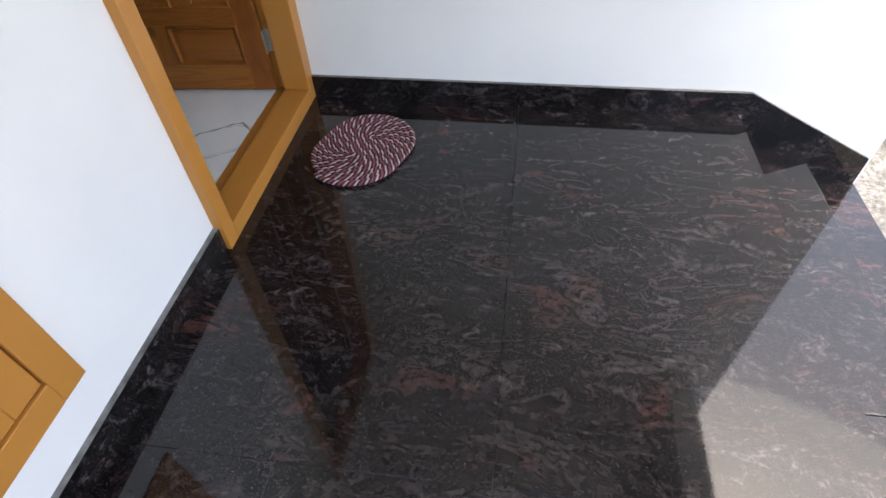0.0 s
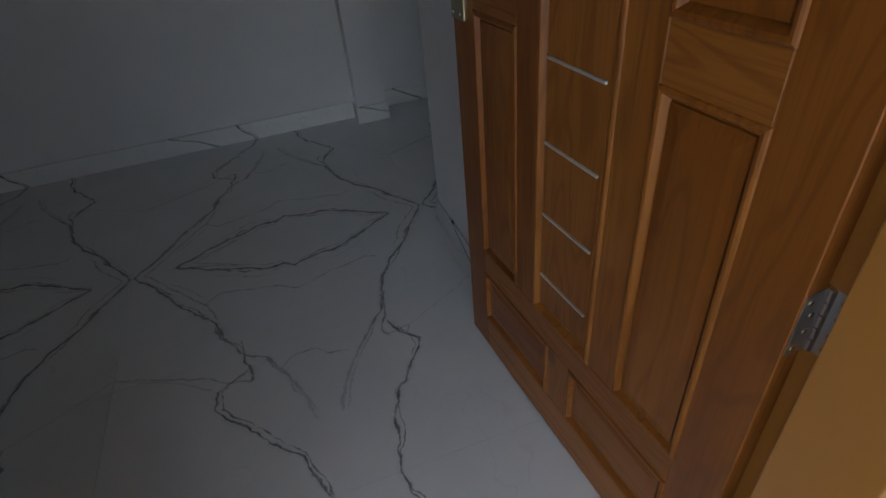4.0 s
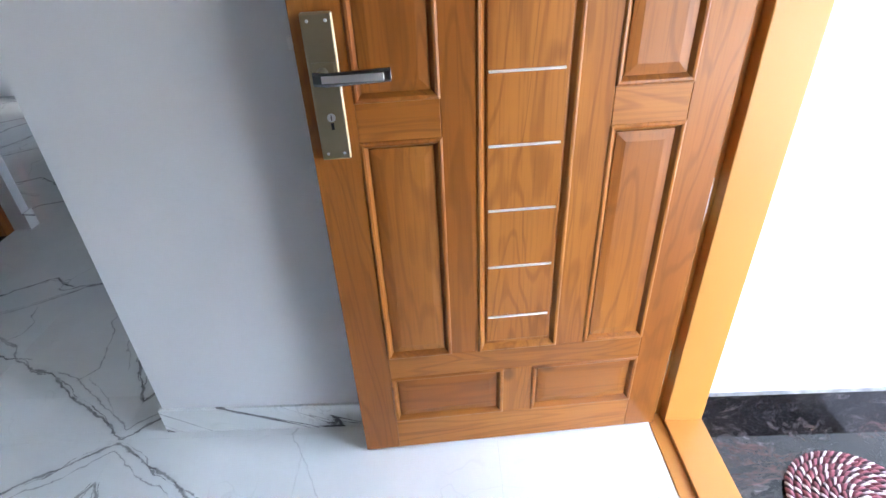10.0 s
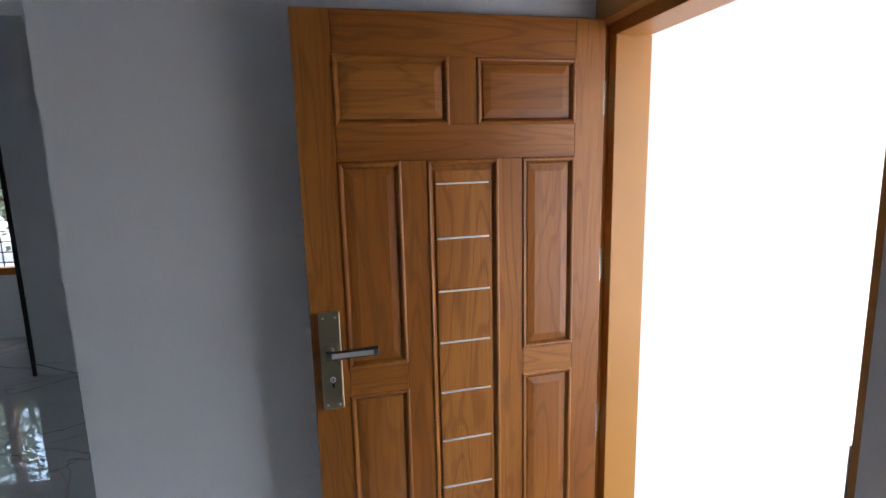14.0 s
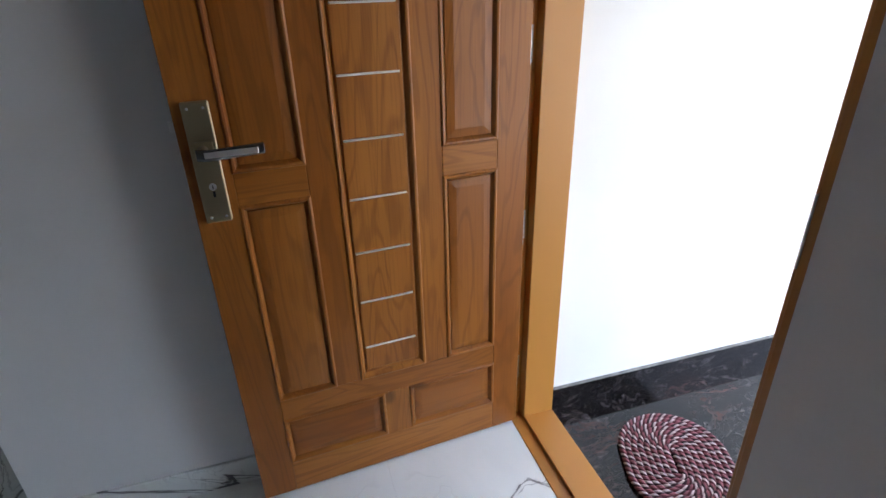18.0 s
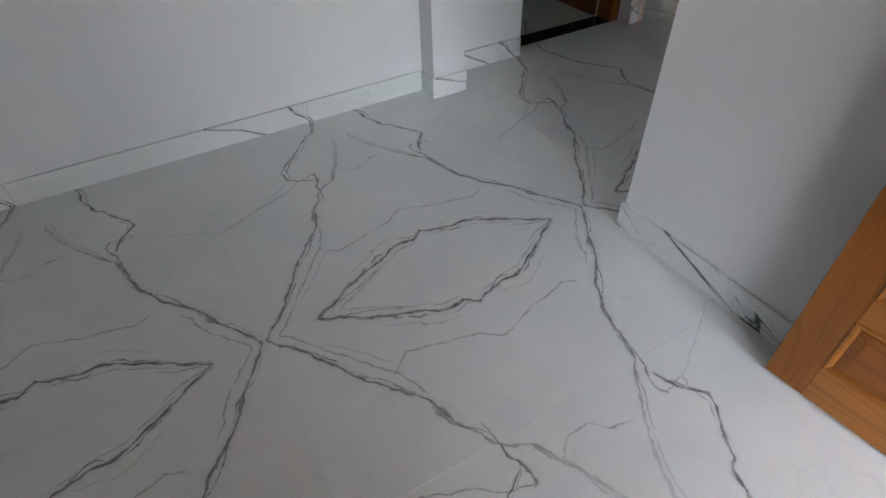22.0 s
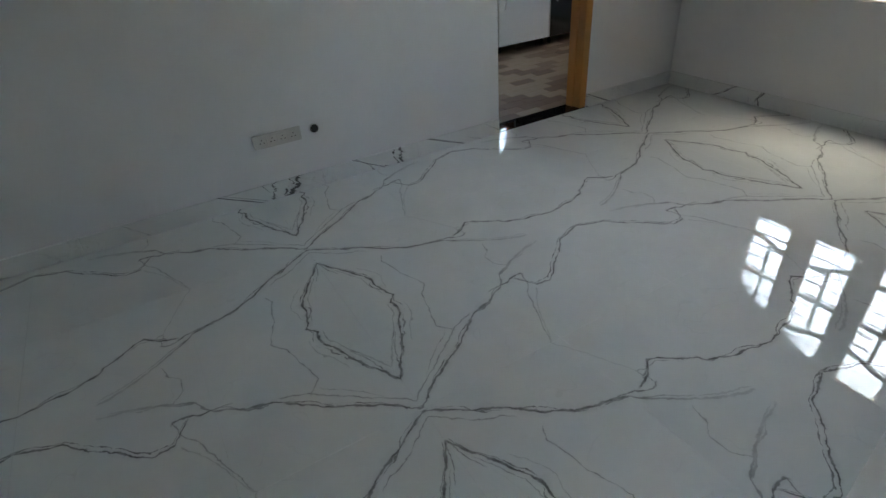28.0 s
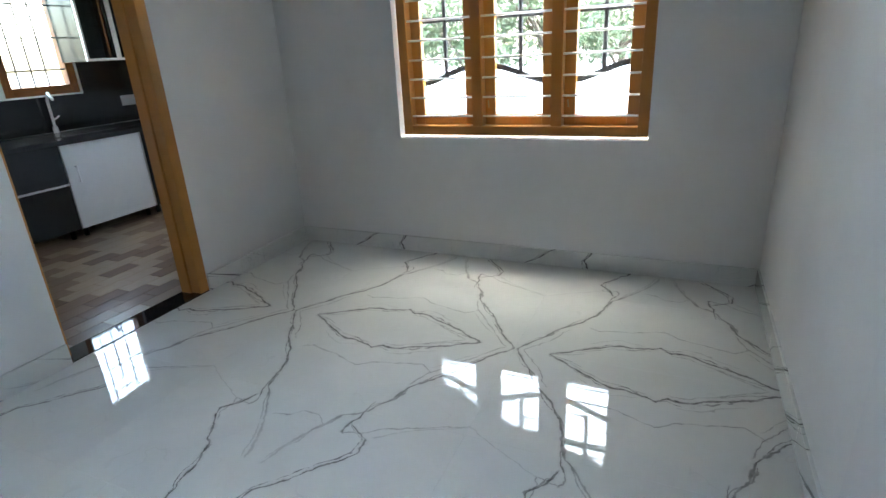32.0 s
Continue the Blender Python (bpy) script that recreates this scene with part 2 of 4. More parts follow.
def granite_mat(name):
    k = Nodes(name)
    p = k.position()
    warp = k.noise(k.scaled(p, (1.6, 3.4, 3.4)), 1.4, 3, 0.6, 0.8, out="Color")
    q = k.node("ShaderNodeVectorMath", op="ADD")
    k.put(k.scaled(p, (2.1, 4.3, 4.3)), q.inputs[0])
    s = k.node("ShaderNodeVectorMath", op="SCALE")
    k.put(warp, s.inputs[0])
    s.inputs["Scale"].default_value = 1.7
    k.put(s.outputs[0], q.inputs[1])
    flow = k.math("ADD", k.math("MULTIPLY", k.noise(q.outputs[0], 3.6, 9, 0.72, 0.9), 0.68), k.math("MULTIPLY", k.noise(p, 46, 5, 0.72, 0.4), 0.32))
    spots = k.noise(q.outputs[0], 1.3, 3, 0.5, 0.5)
    grain = k.noise(p, 160, 3, 0.7)
    col = k.ramp(flow, [(0.34, (0.0015, 0.0015, 0.002)), (0.43, (0.004, 0.0036, 0.004)), (0.50, (0.009, 0.0075, 0.008)), (0.565, (0.026, 0.0215, 0.0225)), (0.655, (0.095, 0.082, 0.085))])
    red = k.mix(k.math("MULTIPLY", k.range(spots, 0.56, 0.68), k.range(flow, 0.45, 0.6)), col, (0.066, 0.027, 0.023))
    black = k.range(k.noise(p, 2.4, 2, 0.4, 0.3), 0.68, 0.73)
    col = k.mix(black, red, (0.003, 0.003, 0.004))
    col = k.mix(k.math("MULTIPLY", k.range(grain, 0.55, 0.75), 0.45), col, (0.11, 0.10, 0.10))
    return k.done(col, 0.045, ior=1.47)


def teak_mat(name, axis, tint=0.84):
    """Varnished teak with its grain along an axis (0, 1 or 2)."""
    k = Nodes(name)
    co = k.object_co()
    r = k.random()
    shift = k.node("ShaderNodeCombineXYZ")
    for i, m in enumerate((7.0, 13.0, 5.0)):
        k.put(k.math("MULTIPLY", r, m), shift.inputs[i])
    s = [11.0, 11.0, 11.0]
    s[axis] = 1.5
    v = k.scaled(co, tuple(s), shift.outputs[0])
    warp = k.noise(v, 0.55, 2, 0.5)
    rings = k.math("SINE", k.math("MULTIPLY", k.math("ADD", k.noise(v, 0.8, 2, 0.45, 0.5), k.math("MULTIPLY", warp, 0.4)), 58.0))
    s2 = [170.0, 170.0, 170.0]
    s2[axis] = 4.0
    pores = k.noise(k.scaled(co, tuple(s2), shift.outputs[0]), 1.0, 3, 0.6)
    broad = k.noise(v, 0.35, 2)
    t = tint
    base = k.ramp(broad, [(0.3, (0.245 * t, 0.069 * t, 0.011 * t)), (0.5, (0.35 * t, 0.115 * t, 0.019 * t)), (0.72, (0.46 * t, 0.170 * t, 0.034 * t))])
    c = k.mix(k.math("MULTIPLY", k.range(rings, 0.35, 1.0), 0.34), base, (0.12 * t, 0.032 * t, 0.006 * t))
    c = k.mix(k.math("MULTIPLY", k.range(pores, 0.48, 0.72), 0.36), c, (0.13 * t, 0.04 * t, 0.008 * t))
    c = k.mix(k.range(r, 0.0, 1.0, 0.0, 0.22), c, (0.24 * t, 0.08 * t, 0.014 * t))
    vor = k.node("ShaderNodeTexVoronoi")
    k.put(k.scaled(co, tuple(2.6 if i == axis else 4.2 for i in range(3)), shift.outputs[0]), vor.inputs["Vector"])
    vor.inputs["Scale"].default_value = 1.0
    knot = k.range(vor.outputs["Distance"], 0.03, 0.10, 0.7, 0.0, True)
    c = k.mix(knot, c, (0.10 * t, 0.03 * t, 0.007 * t))
    k.bump(pores, 0.12, 0.0006)
    k.bsdf.inputs["Specular IOR Level"].default_value = 0.32
    return k.done(c, k.range(pores, 0.3, 0.7, 0.30, 0.44), coat=0.06)


def metal_mat(name, color, rough, brushed=True):
    k = Nodes(name)
    co = k.object_co()
    n = k.noise(co, 25, 3)
    return k.done(k.mix(k.range(n, 0.3, 0.7), tuple(c * 0.94 for c in color), color), k.range(n, 0.2, 0.8, rough * 0.92, rough * 1.08), 1.0)


def plain_mat(name, color, rough=0.5, metal=0.0, speck=0.06):
    k = Nodes(name)
    n = k.noise(k.position(), 25, 4)
    return k.done(k.mix(k.range(n, 0.3, 0.7), tuple(c * (1 - speck) for c in color), color), rough, metal)


def glass_mat(name, tint=(1, 1, 1), frost=0.0):
    k = Nodes(name)
    t = k.t
    t.nodes.remove(k.bsdf)
    tr, gl, mx = t.nodes.new("ShaderNodeBsdfTransparent"), t.nodes.new("ShaderNodeBsdfGlossy"), t.nodes.new("ShaderNodeMixShader")
    fr = t.nodes.new("ShaderNodeFresnel")
    tr.inputs[0].default_value = (*tint, 1)
    gl.inputs["Roughness"].default_value = 0.01 + frost
    t.links.new(fr.outputs[0], mx.inputs[0])
    t.links.new(tr.outputs[0], mx.inputs[1])
    t.links.new(gl.outputs[0], mx.inputs[2])
    t.links.new(mx.outputs[0], t.nodes["Material Output"].inputs[0])
    return k.mat


WALL = paint_mat("white_wall_paint", (0.79, 0.79, 0.80), 0.55)
PORCH_WALL = paint_mat("white_exterior_paint", (0.82, 0.82, 0.82), 0.65)
CEIL = paint_mat("ceiling_paint", (0.78, 0.78, 0.78), 0.7)
MARBLE = marble_mat("veined_marble_tile")
MARBLE_SK = marble_mat("veined_marble_skirting", True)
GRANITE = granite_mat("dark_granite")
GROUT = plain_mat("grout", (0.76, 0.76, 0.75), 0.8)
GRANITE_EDGE = plain_mat("granite_sawn_edge", (0.24, 0.235, 0.23), 0.7, 0, 0.7)
BLACK_STONE = plain_mat("black_granite", (0.012, 0.012, 0.013), 0.12)
TAN = paint_mat("tan_enamel_paint", (0.47, 0.20, 0.042), 0.36, 0.05, 0.04)
TEAK_Z = teak_mat("teak_upright", 2)
TEAK_X = teak_mat("teak_lying", 0)
TEAK_Y = teak_mat("teak_cross", 1)
NICKEL = metal_mat("antique_nickel", (0.43, 0.36, 0.235), 0.34)
LEVER = metal_mat("satin_steel", (0.22, 0.22, 0.23), 0.24)
STEEL = metal_mat("bright_steel", (0.90, 0.90, 0.91), 0.34)
STRIP = plain_mat("brushed_aluminium", (0.84, 0.84, 0.85), 0.3, 0.6, 0.02)
DARK = plain_mat("dark_hole", (0.01, 0.01, 0.01), 0.8)
IRON = plain_mat("black_iron_paint", (0.008, 0.008, 0.009), 0.45)
GLASS = glass_mat("window_glass")
DARK_GLASS = glass_mat("tinted_glass", (0.5, 0.52, 0.52))
WHITE_PLASTIC = plain_mat("white_plastic", (0.75, 0.75, 0.74), 0.3, 0, 0.02)


# ---- mesh helpers ----
def box(bm, lo, hi):
    """A box between two corners."""
    c = [(a + b) / 2 for a, b in zip(lo, hi)]
    s = [abs(b - a) for a, b in zip(lo, hi)]
    return bmesh.ops.create_cube(bm, size=1.0, matrix=Matrix.Translation(c) @ Matrix.Diagonal((*s, 1)))["verts"]


def rbox(lo, hi, r=0.002, seg=1):
    """A box with rounded edges, as a bmesh of its own."""
    bm = bmesh.new()
    box(bm, lo, hi)
    if r > 0:
        bmesh.ops.bevel(bm, geom=list(bm.edges), offset=r, segments=seg, affect="EDGES", profile=0.5)
    return bm


def cyl(bm, p, q, r, n=10, r2=None):
    """A rod from p to q."""
    p, q = Vector(p), Vector(q)
    d = q - p
    m = Matrix.Translation((p + q) / 2) @ d.to_track_quat("Z", "Y").to_matrix().to_4x4()
    return bmesh.ops.create_cone(bm, cap_ends=True, segments=n, radius1=r, radius2=r if r2 is None else r2, depth=d.length, matrix=m)["verts"]


def mesh_of(name, bm, material, smooth=False):
    me = bpy.data.meshes.new(name)
    bm.to_mesh(me)
    bm.free()
    if smooth:
        for p in me.polygons:
            p.use_smooth = True
    for m in material if isinstance(material, (list, tuple)) else (material,):
        me.materials.append(m)
    return me


def part(name, bm, material, parent, label="", smooth=False):
    """One mesh object under a thing or under a part."""
    ob = new(name, mesh_of(name, bm, material, smooth))
    ob.parent = parent
    return tagged(ob, label)


def thing(name, m, label, category, group="", kind=""):
    ob = new(name)
    ob.matrix_world = m
    ob.empty_display_size = 0.1
    return tagged(ob, label, category, group, kind)


def solid(name, bm, material, label, category="", kind="", smooth=False):
    return tagged(new(name, mesh_of(name, bm, material, smooth)), label, category, "", kind)


def wall(name, ax, a0, a1, t0, t1, z0, z1, holes=(), material=WALL, label="white painted plaster wall"):
    """A wall along x (ax 0) or y (ax 1) from a0 to a1, its faces at t0 and t1, with holes (a, b, low, high)."""
    bm = bmesh.new()

    def piece(a, b, lo, hi):
        if b - a > 1e-4 and hi - lo > 1e-4:
            box(bm, (a, t0, lo) if ax == 0 else (t0, a, lo), (b, t1, hi) if ax == 0 else (t1, b, hi))

    at = a0
    for a, b, lo, hi in sorted(holes):
        piece(at, a, z0, z1)
        piece(a, b, z0, lo)
        piece(a, b, hi, z1)
        at = b
    piece(at, a1, z0, z1)
    bmesh.ops.remove_doubles(bm, verts=bm.verts, dist=1e-5)
    inner = [f for f in bm.faces if sum(1 for g in bm.faces if g is not f and (g.calc_center_median() - f.calc_center_median()).length < 1e-5)]
    bmesh.ops.delete(bm, geom=inner, context="FACES")
    return solid(name, bm, material, label, "wall", "structure")


# ---- the plan ----
H = 2.95           # ceiling
XL = -2.83         # west wall of room and hall
XI, XP = 0.012, 0.128   # front wall: inner and porch face
Y1, Y2 = 0.040, 0.192    # wall between room and hall
XE = -1.527        # free end of that wall
YK0, YK1 = 3.06, 3.20   # wall between hall and kitchen
XW0, XW1 = 1.705, 1.855   # east wall of the hall
YS = -3.6          # south end of the room
ZP = -0.05         # porch floor
XEDGE = 2.0       # edge of the porch floor

XH = -2.904         # west wall of the hall
YB0 = 4.2          # window wall of the back room
wall("wall_front", 1, YS, 0.086, XI, XP, -0.06, H, [(-0.905, 0.086, -0.06, 2.10), (-2.792, -1.511, 0.180, 2.12)])
wall("wall_front_inner", 1, YS, -0.906, -0.006, XI - 0.0002, 0.0, H, [(-2.792, -1.511, 0.180, 2.12)])
wall("wall_room_hall", 0, XE, XI, Y1, Y2, -0.05, H)
wall("wall_hall_south", 0, XI, XW0, 0.072, Y2, -0.5, H, material=PORCH_WALL)
wall("wall_lintel", 0, XL, XE, Y1, Y2, 2.07, H)
wall("wall_porch_side", 0, XW0, 2.62, 0.072, Y2, -0.5, H, material=PORCH_WALL)
wall("wall_pier", 1, -0.040, 0.129, XL - 0.01, -2.712, 0.0, 2.07)
wall("wall_west", 1, YS, 0.129, XL - 0.15, XL, 0.0, H)
wall("wall_west_hall", 1, 0.129, 1.489, XH - 0.205, XH, 0.0, H, [(0.612, 1.43, 0.0, 2.1)])
wall("wall_south", 0, XL - 0.15, XP, YS - 0.15, YS, -0.06, H)
wall("wall_kitchen_hall", 0, -5.5, XW0, YK0, YK1, 0.0, H, [(-4.40, -3.30, 0.0, 1.856), (-0.035, 0.775, 0.0, 2.06)])
wall("wall_east", 1, Y2, YK1, XW0, XW1, -0.5, H, [(0.782, 2.222, 0.744, 2.053)])
wall("wall_corridor", 0, -5.5, XH - 0.205, 1.37, 1.489, 0.0, H)
wall("wall_corridor_end", 1, 1.37, YK0, -5.65, -5.5, 0.0, H)
wall("wall_small_room", 1, YS, 1.37, -4.6, -4.45, 0.0, H)
wall("wall_small_room_south", 0, -4.45, XL - 0.15, -0.6, -0.45, 0.0, H)
# kitchen and back room shells
wall("wall_kitchen_back", 0, -0.3, 3.2, 5.45, 5.60, -0.5, H, [(1.325, 1.935, 1.055, 1.945)])
wall("wall_kitchen_west", 1, YK1, 5.45, -0.3, -0.15, 0.0, H)
wall("wall_kitchen_east", 1, YK1, 5.45, 3.05, 3.2, -0.5, H, [(3.60, 4.50, 1.0, 2.1)])
wall("wall_kitchen_south", 0, XW1, 3.2, YK0, YK1, -0.5, H)
wall("wall_back_room_window", 0, -7.2, -3.0, YB0, YB0 + 0.15, -0.5, H, [(-5.305, -3.745, 0.62, 1.69)])
wall("wall_back_room_west", 1, YK1, YB0, -7.2, -7.05, 0.0, H)
wall("wall_back_room_east", 1, YK1, YB0, -3.15, -3.0, 0.0, H)
wall("wall_back_room_south", 0, -7.2, -5.5, YK0, YK1, 0.0, H)
bm = bmesh.new()
box(bm, (-5.7, YS - 0.15, H), (XW1, YK0, H + 0.12))
box(bm, (-7.25, YK0, H), (-0.3, YB0 + 0.15, H + 0.12))
box(bm, (-0.3, YK0, H), (3.2, 5.62, H + 0.12))
solid("ceiling", bm, CEIL, "white painted flat ceiling", "ceiling", "structure")
bm = bmesh.new()
box(bm, (XP, YS - 1.5, 2.62), (2.46, 0.072, 2.72))
box(bm, (2.28, YS - 1.5, 2.14), (2.46, 0.072, 2.62))
solid("ceiling_porch", bm, PORCH_WALL, "white porch roof slab with edge beam", "ceiling", "structure")

# floor beds under the tiles
bm = bmesh.new()
box(bm, (XL - 0.1, YS, -0.12), (XI, Y2, -0.0025))
box(bm, (-5.6, Y2, -0.12), (XI, YK0, -0.0025))
box(bm, (-4.5, -0.55, -0.12), (XL - 0.1, Y2, -0.0025))
box(bm, (XI, 0.072, -0.12), (XW0, YK0, -0.0025))
floor = solid("floor", bm, GROUT, "polished white marble-look tiles with grey book-matched veins", "floor", "structure")
bm = bmesh.new()
box(bm, (-7.2, YK0, -0.12), (-3.0, YB0, 0.0))
solid("floor_back_room", bm, MARBLE, "polished white tile floor of back room", "floor", "structure")

# ---- main door ----
FRAME = thing("door_frame", pose(0, 0, 0), "tan painted wooden frame of the open front door", "door frame", kind="structure")


def l_bar(a, b):
    """Two boxes butted into a rebated frame bar."""
    bm = bmesh.new()
    for lo, hi in (a, b):
        box(bm, lo, hi)
    bmesh.ops.bevel(bm, geom=list(bm.edges), offset=0.0025, segments=2, affect="EDGES", profile=0.5)
    return bm


part("jamb", l_bar(((0.045, -0.908, ZP), (0.160, -0.848, 2.0)), ((-0.002, -0.908, 0.0), (0.045, -0.888, 2.03))), TAN, FRAME)
part("jamb", l_bar(((0.045, 0.0, ZP), (0.160, 0.0715, 2.0)), ((-0.002, 0.0385, 0.0), (0.045, 0.0495, 2.03))), TAN, FRAME)
part("head", l_bar(((0.045, -0.908, 2.0), (0.160, 0.0715, 2.103)), ((-0.002, -0.908, 2.036), (0.045, 0.0475, 2.103))), TAN, FRAME)
part("sill", l_bar(((0.045, -0.848, ZP), (0.160, 0.0, 0.016)), ((0.0, -0.888, -0.05), (0.045, 0.0385, 0.003))), TAN, FRAME)

part("strike_plate", rbox((-0.004, -0.8885, 1.09), (0.026, -0.8865, 1.20), 0.0004), STEEL, FRAME, "thin steel strike plate")
HINGE = metal_mat("hinge_steel", (0.62, 0.62, 0.61), 0.33)
LEAF_W, LEAF_T = 0.908, 0.035
TH = radians(4.46)
# local x runs from the free edge (0) to the hinge (LEAF_W), y into the leaf, z up
DOOR = thing("front_door", Matrix.Translation((0.010, -0.002, 0.0)) @ Matrix.Rotation(TH, 4, "Z") @ Matrix.Diagonal((0.98, 1, 1.008, 1)) @ Matrix.Translation((-LEAF_W, 0, 0)), "open varnished teak front door with panels and steel strips", "door")
Z0, Z1 = 0.012, 2.025


def bar(name, lo, hi, mat):
    part(name, rbox((lo[0], 0, lo[1]), (hi[0], LEAF_T, hi[1]), 0.0015), mat, DOOR)


bar("stile", (0, Z0), (0.101, Z1), TEAK_Z)
bar("stile", (0.811, Z0), (LEAF_W, Z1), TEAK_Z)
for lo, hi in ((Z0, 0.128), (0.298, 0.373), (1.637, 1.733), (1.912, Z1)):
    bar("rail", (0.101, lo), (0.811, hi), TEAK_X)
for lo, hi in ((0.275, 0.352), (0.565, 0.643)):
    bar("mullion", (lo, 0.373), (hi, 1.637), TEAK_Z)
for lo, hi in ((0.101, 0.275), (0.643, 0.811)):
    bar("short_rail", (lo, 0.979), (hi, 1.062), TEAK_X)
for lo, hi in ((0.128, 0.298), (1.733, 1.912)):
    bar("short_mullion", (0.42, lo), (0.505, hi), TEAK_Z)


def panel(x0, x1, z0, z1, mat, field=True):
    """A raised panel with its ogee bead round the opening."""
    bm = bmesh.new()
    g = 0.009
    box(bm, (x0 - 0.004, g, z0 - 0.004), (x1 + 0.004, LEAF_T - 0.01, z1 + 0.004))
    p = part("panel", bm, mat, DOOR)
    b = 0.013
    for nm, loop in (("bead", ((x0, z0), (x1, z0), (x1, z1), (x0, z1))),):
        bm = bmesh.new()
        prof = ((-0.002, 0.0005), (0.0, -0.0025), (0.0035, -0.0042), (0.0085, -0.003), (0.0125, 0.003), (b + 0.004, g + 0.001))
        rings = []
        for d, dep in prof:
            rings.append([bm.verts.new((x + (d if i in (0, 3) else -d), dep, z + (d if i < 2 else -d))) for i, (x, z) in enumerate(loop)])
        for r, s in zip(rings, rings[1:]):
            for i in range(4):
                bm.faces.new((r[i], r[(i + 1) % 4], s[(i + 1) % 4], s[i]))
        bmesh.ops.recalc_face_normals(bm, faces=bm.faces)
        part(nm, bm, mat, p, "rounded moulding")
    if field:
        bm = bmesh.new()
        o, i2 = 0.018, 0.040
        r0 = [bm.verts.new((x, g, z)) for x, z in ((x0 + o, z0 + o), (x1 - o, z0 + o), (x1 - o, z1 - o), (x0 + o, z1 - o))]
        r1 = [bm.verts.new((x, 0.0055, z)) for x, z in ((x0 + o, z0 + o), (x1 - o, z0 + o), (x1 - o, z1 - o), (x0 + o, z1 - o))]
        r2 = [bm.verts.new((x, 0.002, z)) for x, z in ((x0 + i2, z0 + i2), (x1 - i2, z0 + i2), (x1 - i2, z1 - i2), (x0 + i2, z1 - i2))]
        for a, c in ((r0, r1), (r1, r2)):
            for i in range(4):
                bm.faces.new((a[i], a[(i + 1) % 4], c[(i + 1) % 4], c[i]))
        bm.faces.new(r2)
        bmesh.ops.recalc_face_normals(bm, faces=bm.faces)
        part("raised_field", bm, mat, p)
    return p


for x0, x1 in ((0.101, 0.275), (0.643, 0.811)):
    panel(x0, x1, 0.373, 0.979, TEAK_Z)
    panel(x0, x1, 1.062, 1.637, TEAK_Z)
for z0, z1 in ((0.128, 0.298), (1.733, 1.912)):
    panel(0.101, 0.42, z0, z1, TEAK_X)
    panel(0.505, 0.811, z0, z1, TEAK_X)
mid = panel(0.352, 0.565, 0.373, 1.637, TEAK_Z, False)
part("raised_field", rbox((0.372, 0.004, 0.400), (0.545, 0.014, 1.610), 0.004, 2), TEAK_Z, mid)
for i in range(8):
    z = 0.4835 + 0.1555 * i
    part("steel_strip", rbox((0.376, 0.0, z - 0.0027), (0.536, 0.006, z + 0.0027), 0.001), STRIP, DOOR, "thin bright steel inlay strip")

# lock: plate, lever, cylinder, latch
plate = part("lock_plate", rbox((0.022, -0.015, 0.953), (0.082, 0.001, 1.234), 0.005, 3), NICKEL, DOOR, "satin antique nickel lock plate")
for x in (0.035, 0.069):
    for z in (0.967, 1.220):
        bm = bmesh.new()
        cyl(bm, (x, -0.0145, z), (x, -0.0163, z), 0.0036, 12, 0.0026)
        part("screw", bm, STEEL, plate)
bm = bmesh.new()
box(bm, (0.030, -0.0190, 1.108), (0.074, -0.0145, 1.148))
bmesh.ops.bevel(bm, geom=list(bm.edges), offset=0.003, segments=2, affect="EDGES", profile=0.5)
cyl(bm, (0.050, -0.018, 1.128), (0.050, -0.050, 1.128), 0.0115, 16)
part("rose", bm, NICKEL, plate)
bm = bmesh.new()
hx = ((0.036, 0.0), (0.060, -0.003), (0.182, 0.001))
prev = None
for x, dz in hx:
    ring = [bm.verts.new((x, y, 1.128 + dz + z)) for y, z in ((-0.046, -0.010), (-0.060, -0.013), (-0.064, -0.008), (-0.064, 0.008), (-0.060, 0.013), (-0.046, 0.010))]
    if prev:
        for a in range(6):
            bm.faces.new((prev[a], prev[(a + 1) % 6], ring[(a + 1) % 6], ring[a]))
    else:
        bm.faces.new(ring)
    prev = ring
bm.faces.new(prev[::-1])
bmesh.ops.recalc_face_normals(bm, faces=bm.faces)
bmesh.ops.bevel(bm, geom=list(bm.edges), offset=0.0012, segments=2, affect="EDGES", profile=0.5)
lever = part("lever", bm, LEVER, plate, "polished dark steel lever handle")
part("inlay", rbox((0.052, -0.0652, 1.1205), (0.168, -0.0636, 1.1340), 0.0006), STEEL, lever, "bright steel inlay")
bm = bmesh.new()
cyl(bm, (0.053, -0.0145, 1.042), (0.053, -0.0180, 1.042), 0.0085, 18)
part("lock_cylinder", bm, STEEL, plate)
bm = bmesh.new()
box(bm, (0.0520, -0.0186, 1.037), (0.0540, -0.0179, 1.047))
box(bm, (0.050, -0.0158, 1.017), (0.056, -0.0149, 1.031))
part("keyhole", bm, DARK, plate)
bm = bmesh.new()
box(bm, (-0.012, 0.012, 1.168), (0.001, 0.024, 1.190))
part("latch_bolt", bm, STEEL, DOOR)
part("edge_plate", rbox((-0.0015, 0.006, 0.97), (0.0005, 0.029, 1.19), 0.0004), STEEL, DOOR)
# inner side handle
bm = rbox((0.022, LEAF_T - 0.001, 0.930), (0.082, LEAF_T + 0.006, 1.212), 0.003, 2)
part("inner_plate", bm, NICKEL, DOOR)
bm = bmesh.new()
cyl(bm, (0.051, LEAF_T + 0.005, 1.100), (0.051, LEAF_T + 0.036, 1.100), 0.010, 12)
box(bm, (0.039, LEAF_T + 0.034, 1.088), (0.178, LEAF_T + 0.048, 1.112))
part("inner_lever", bm, LEVER, DOOR)

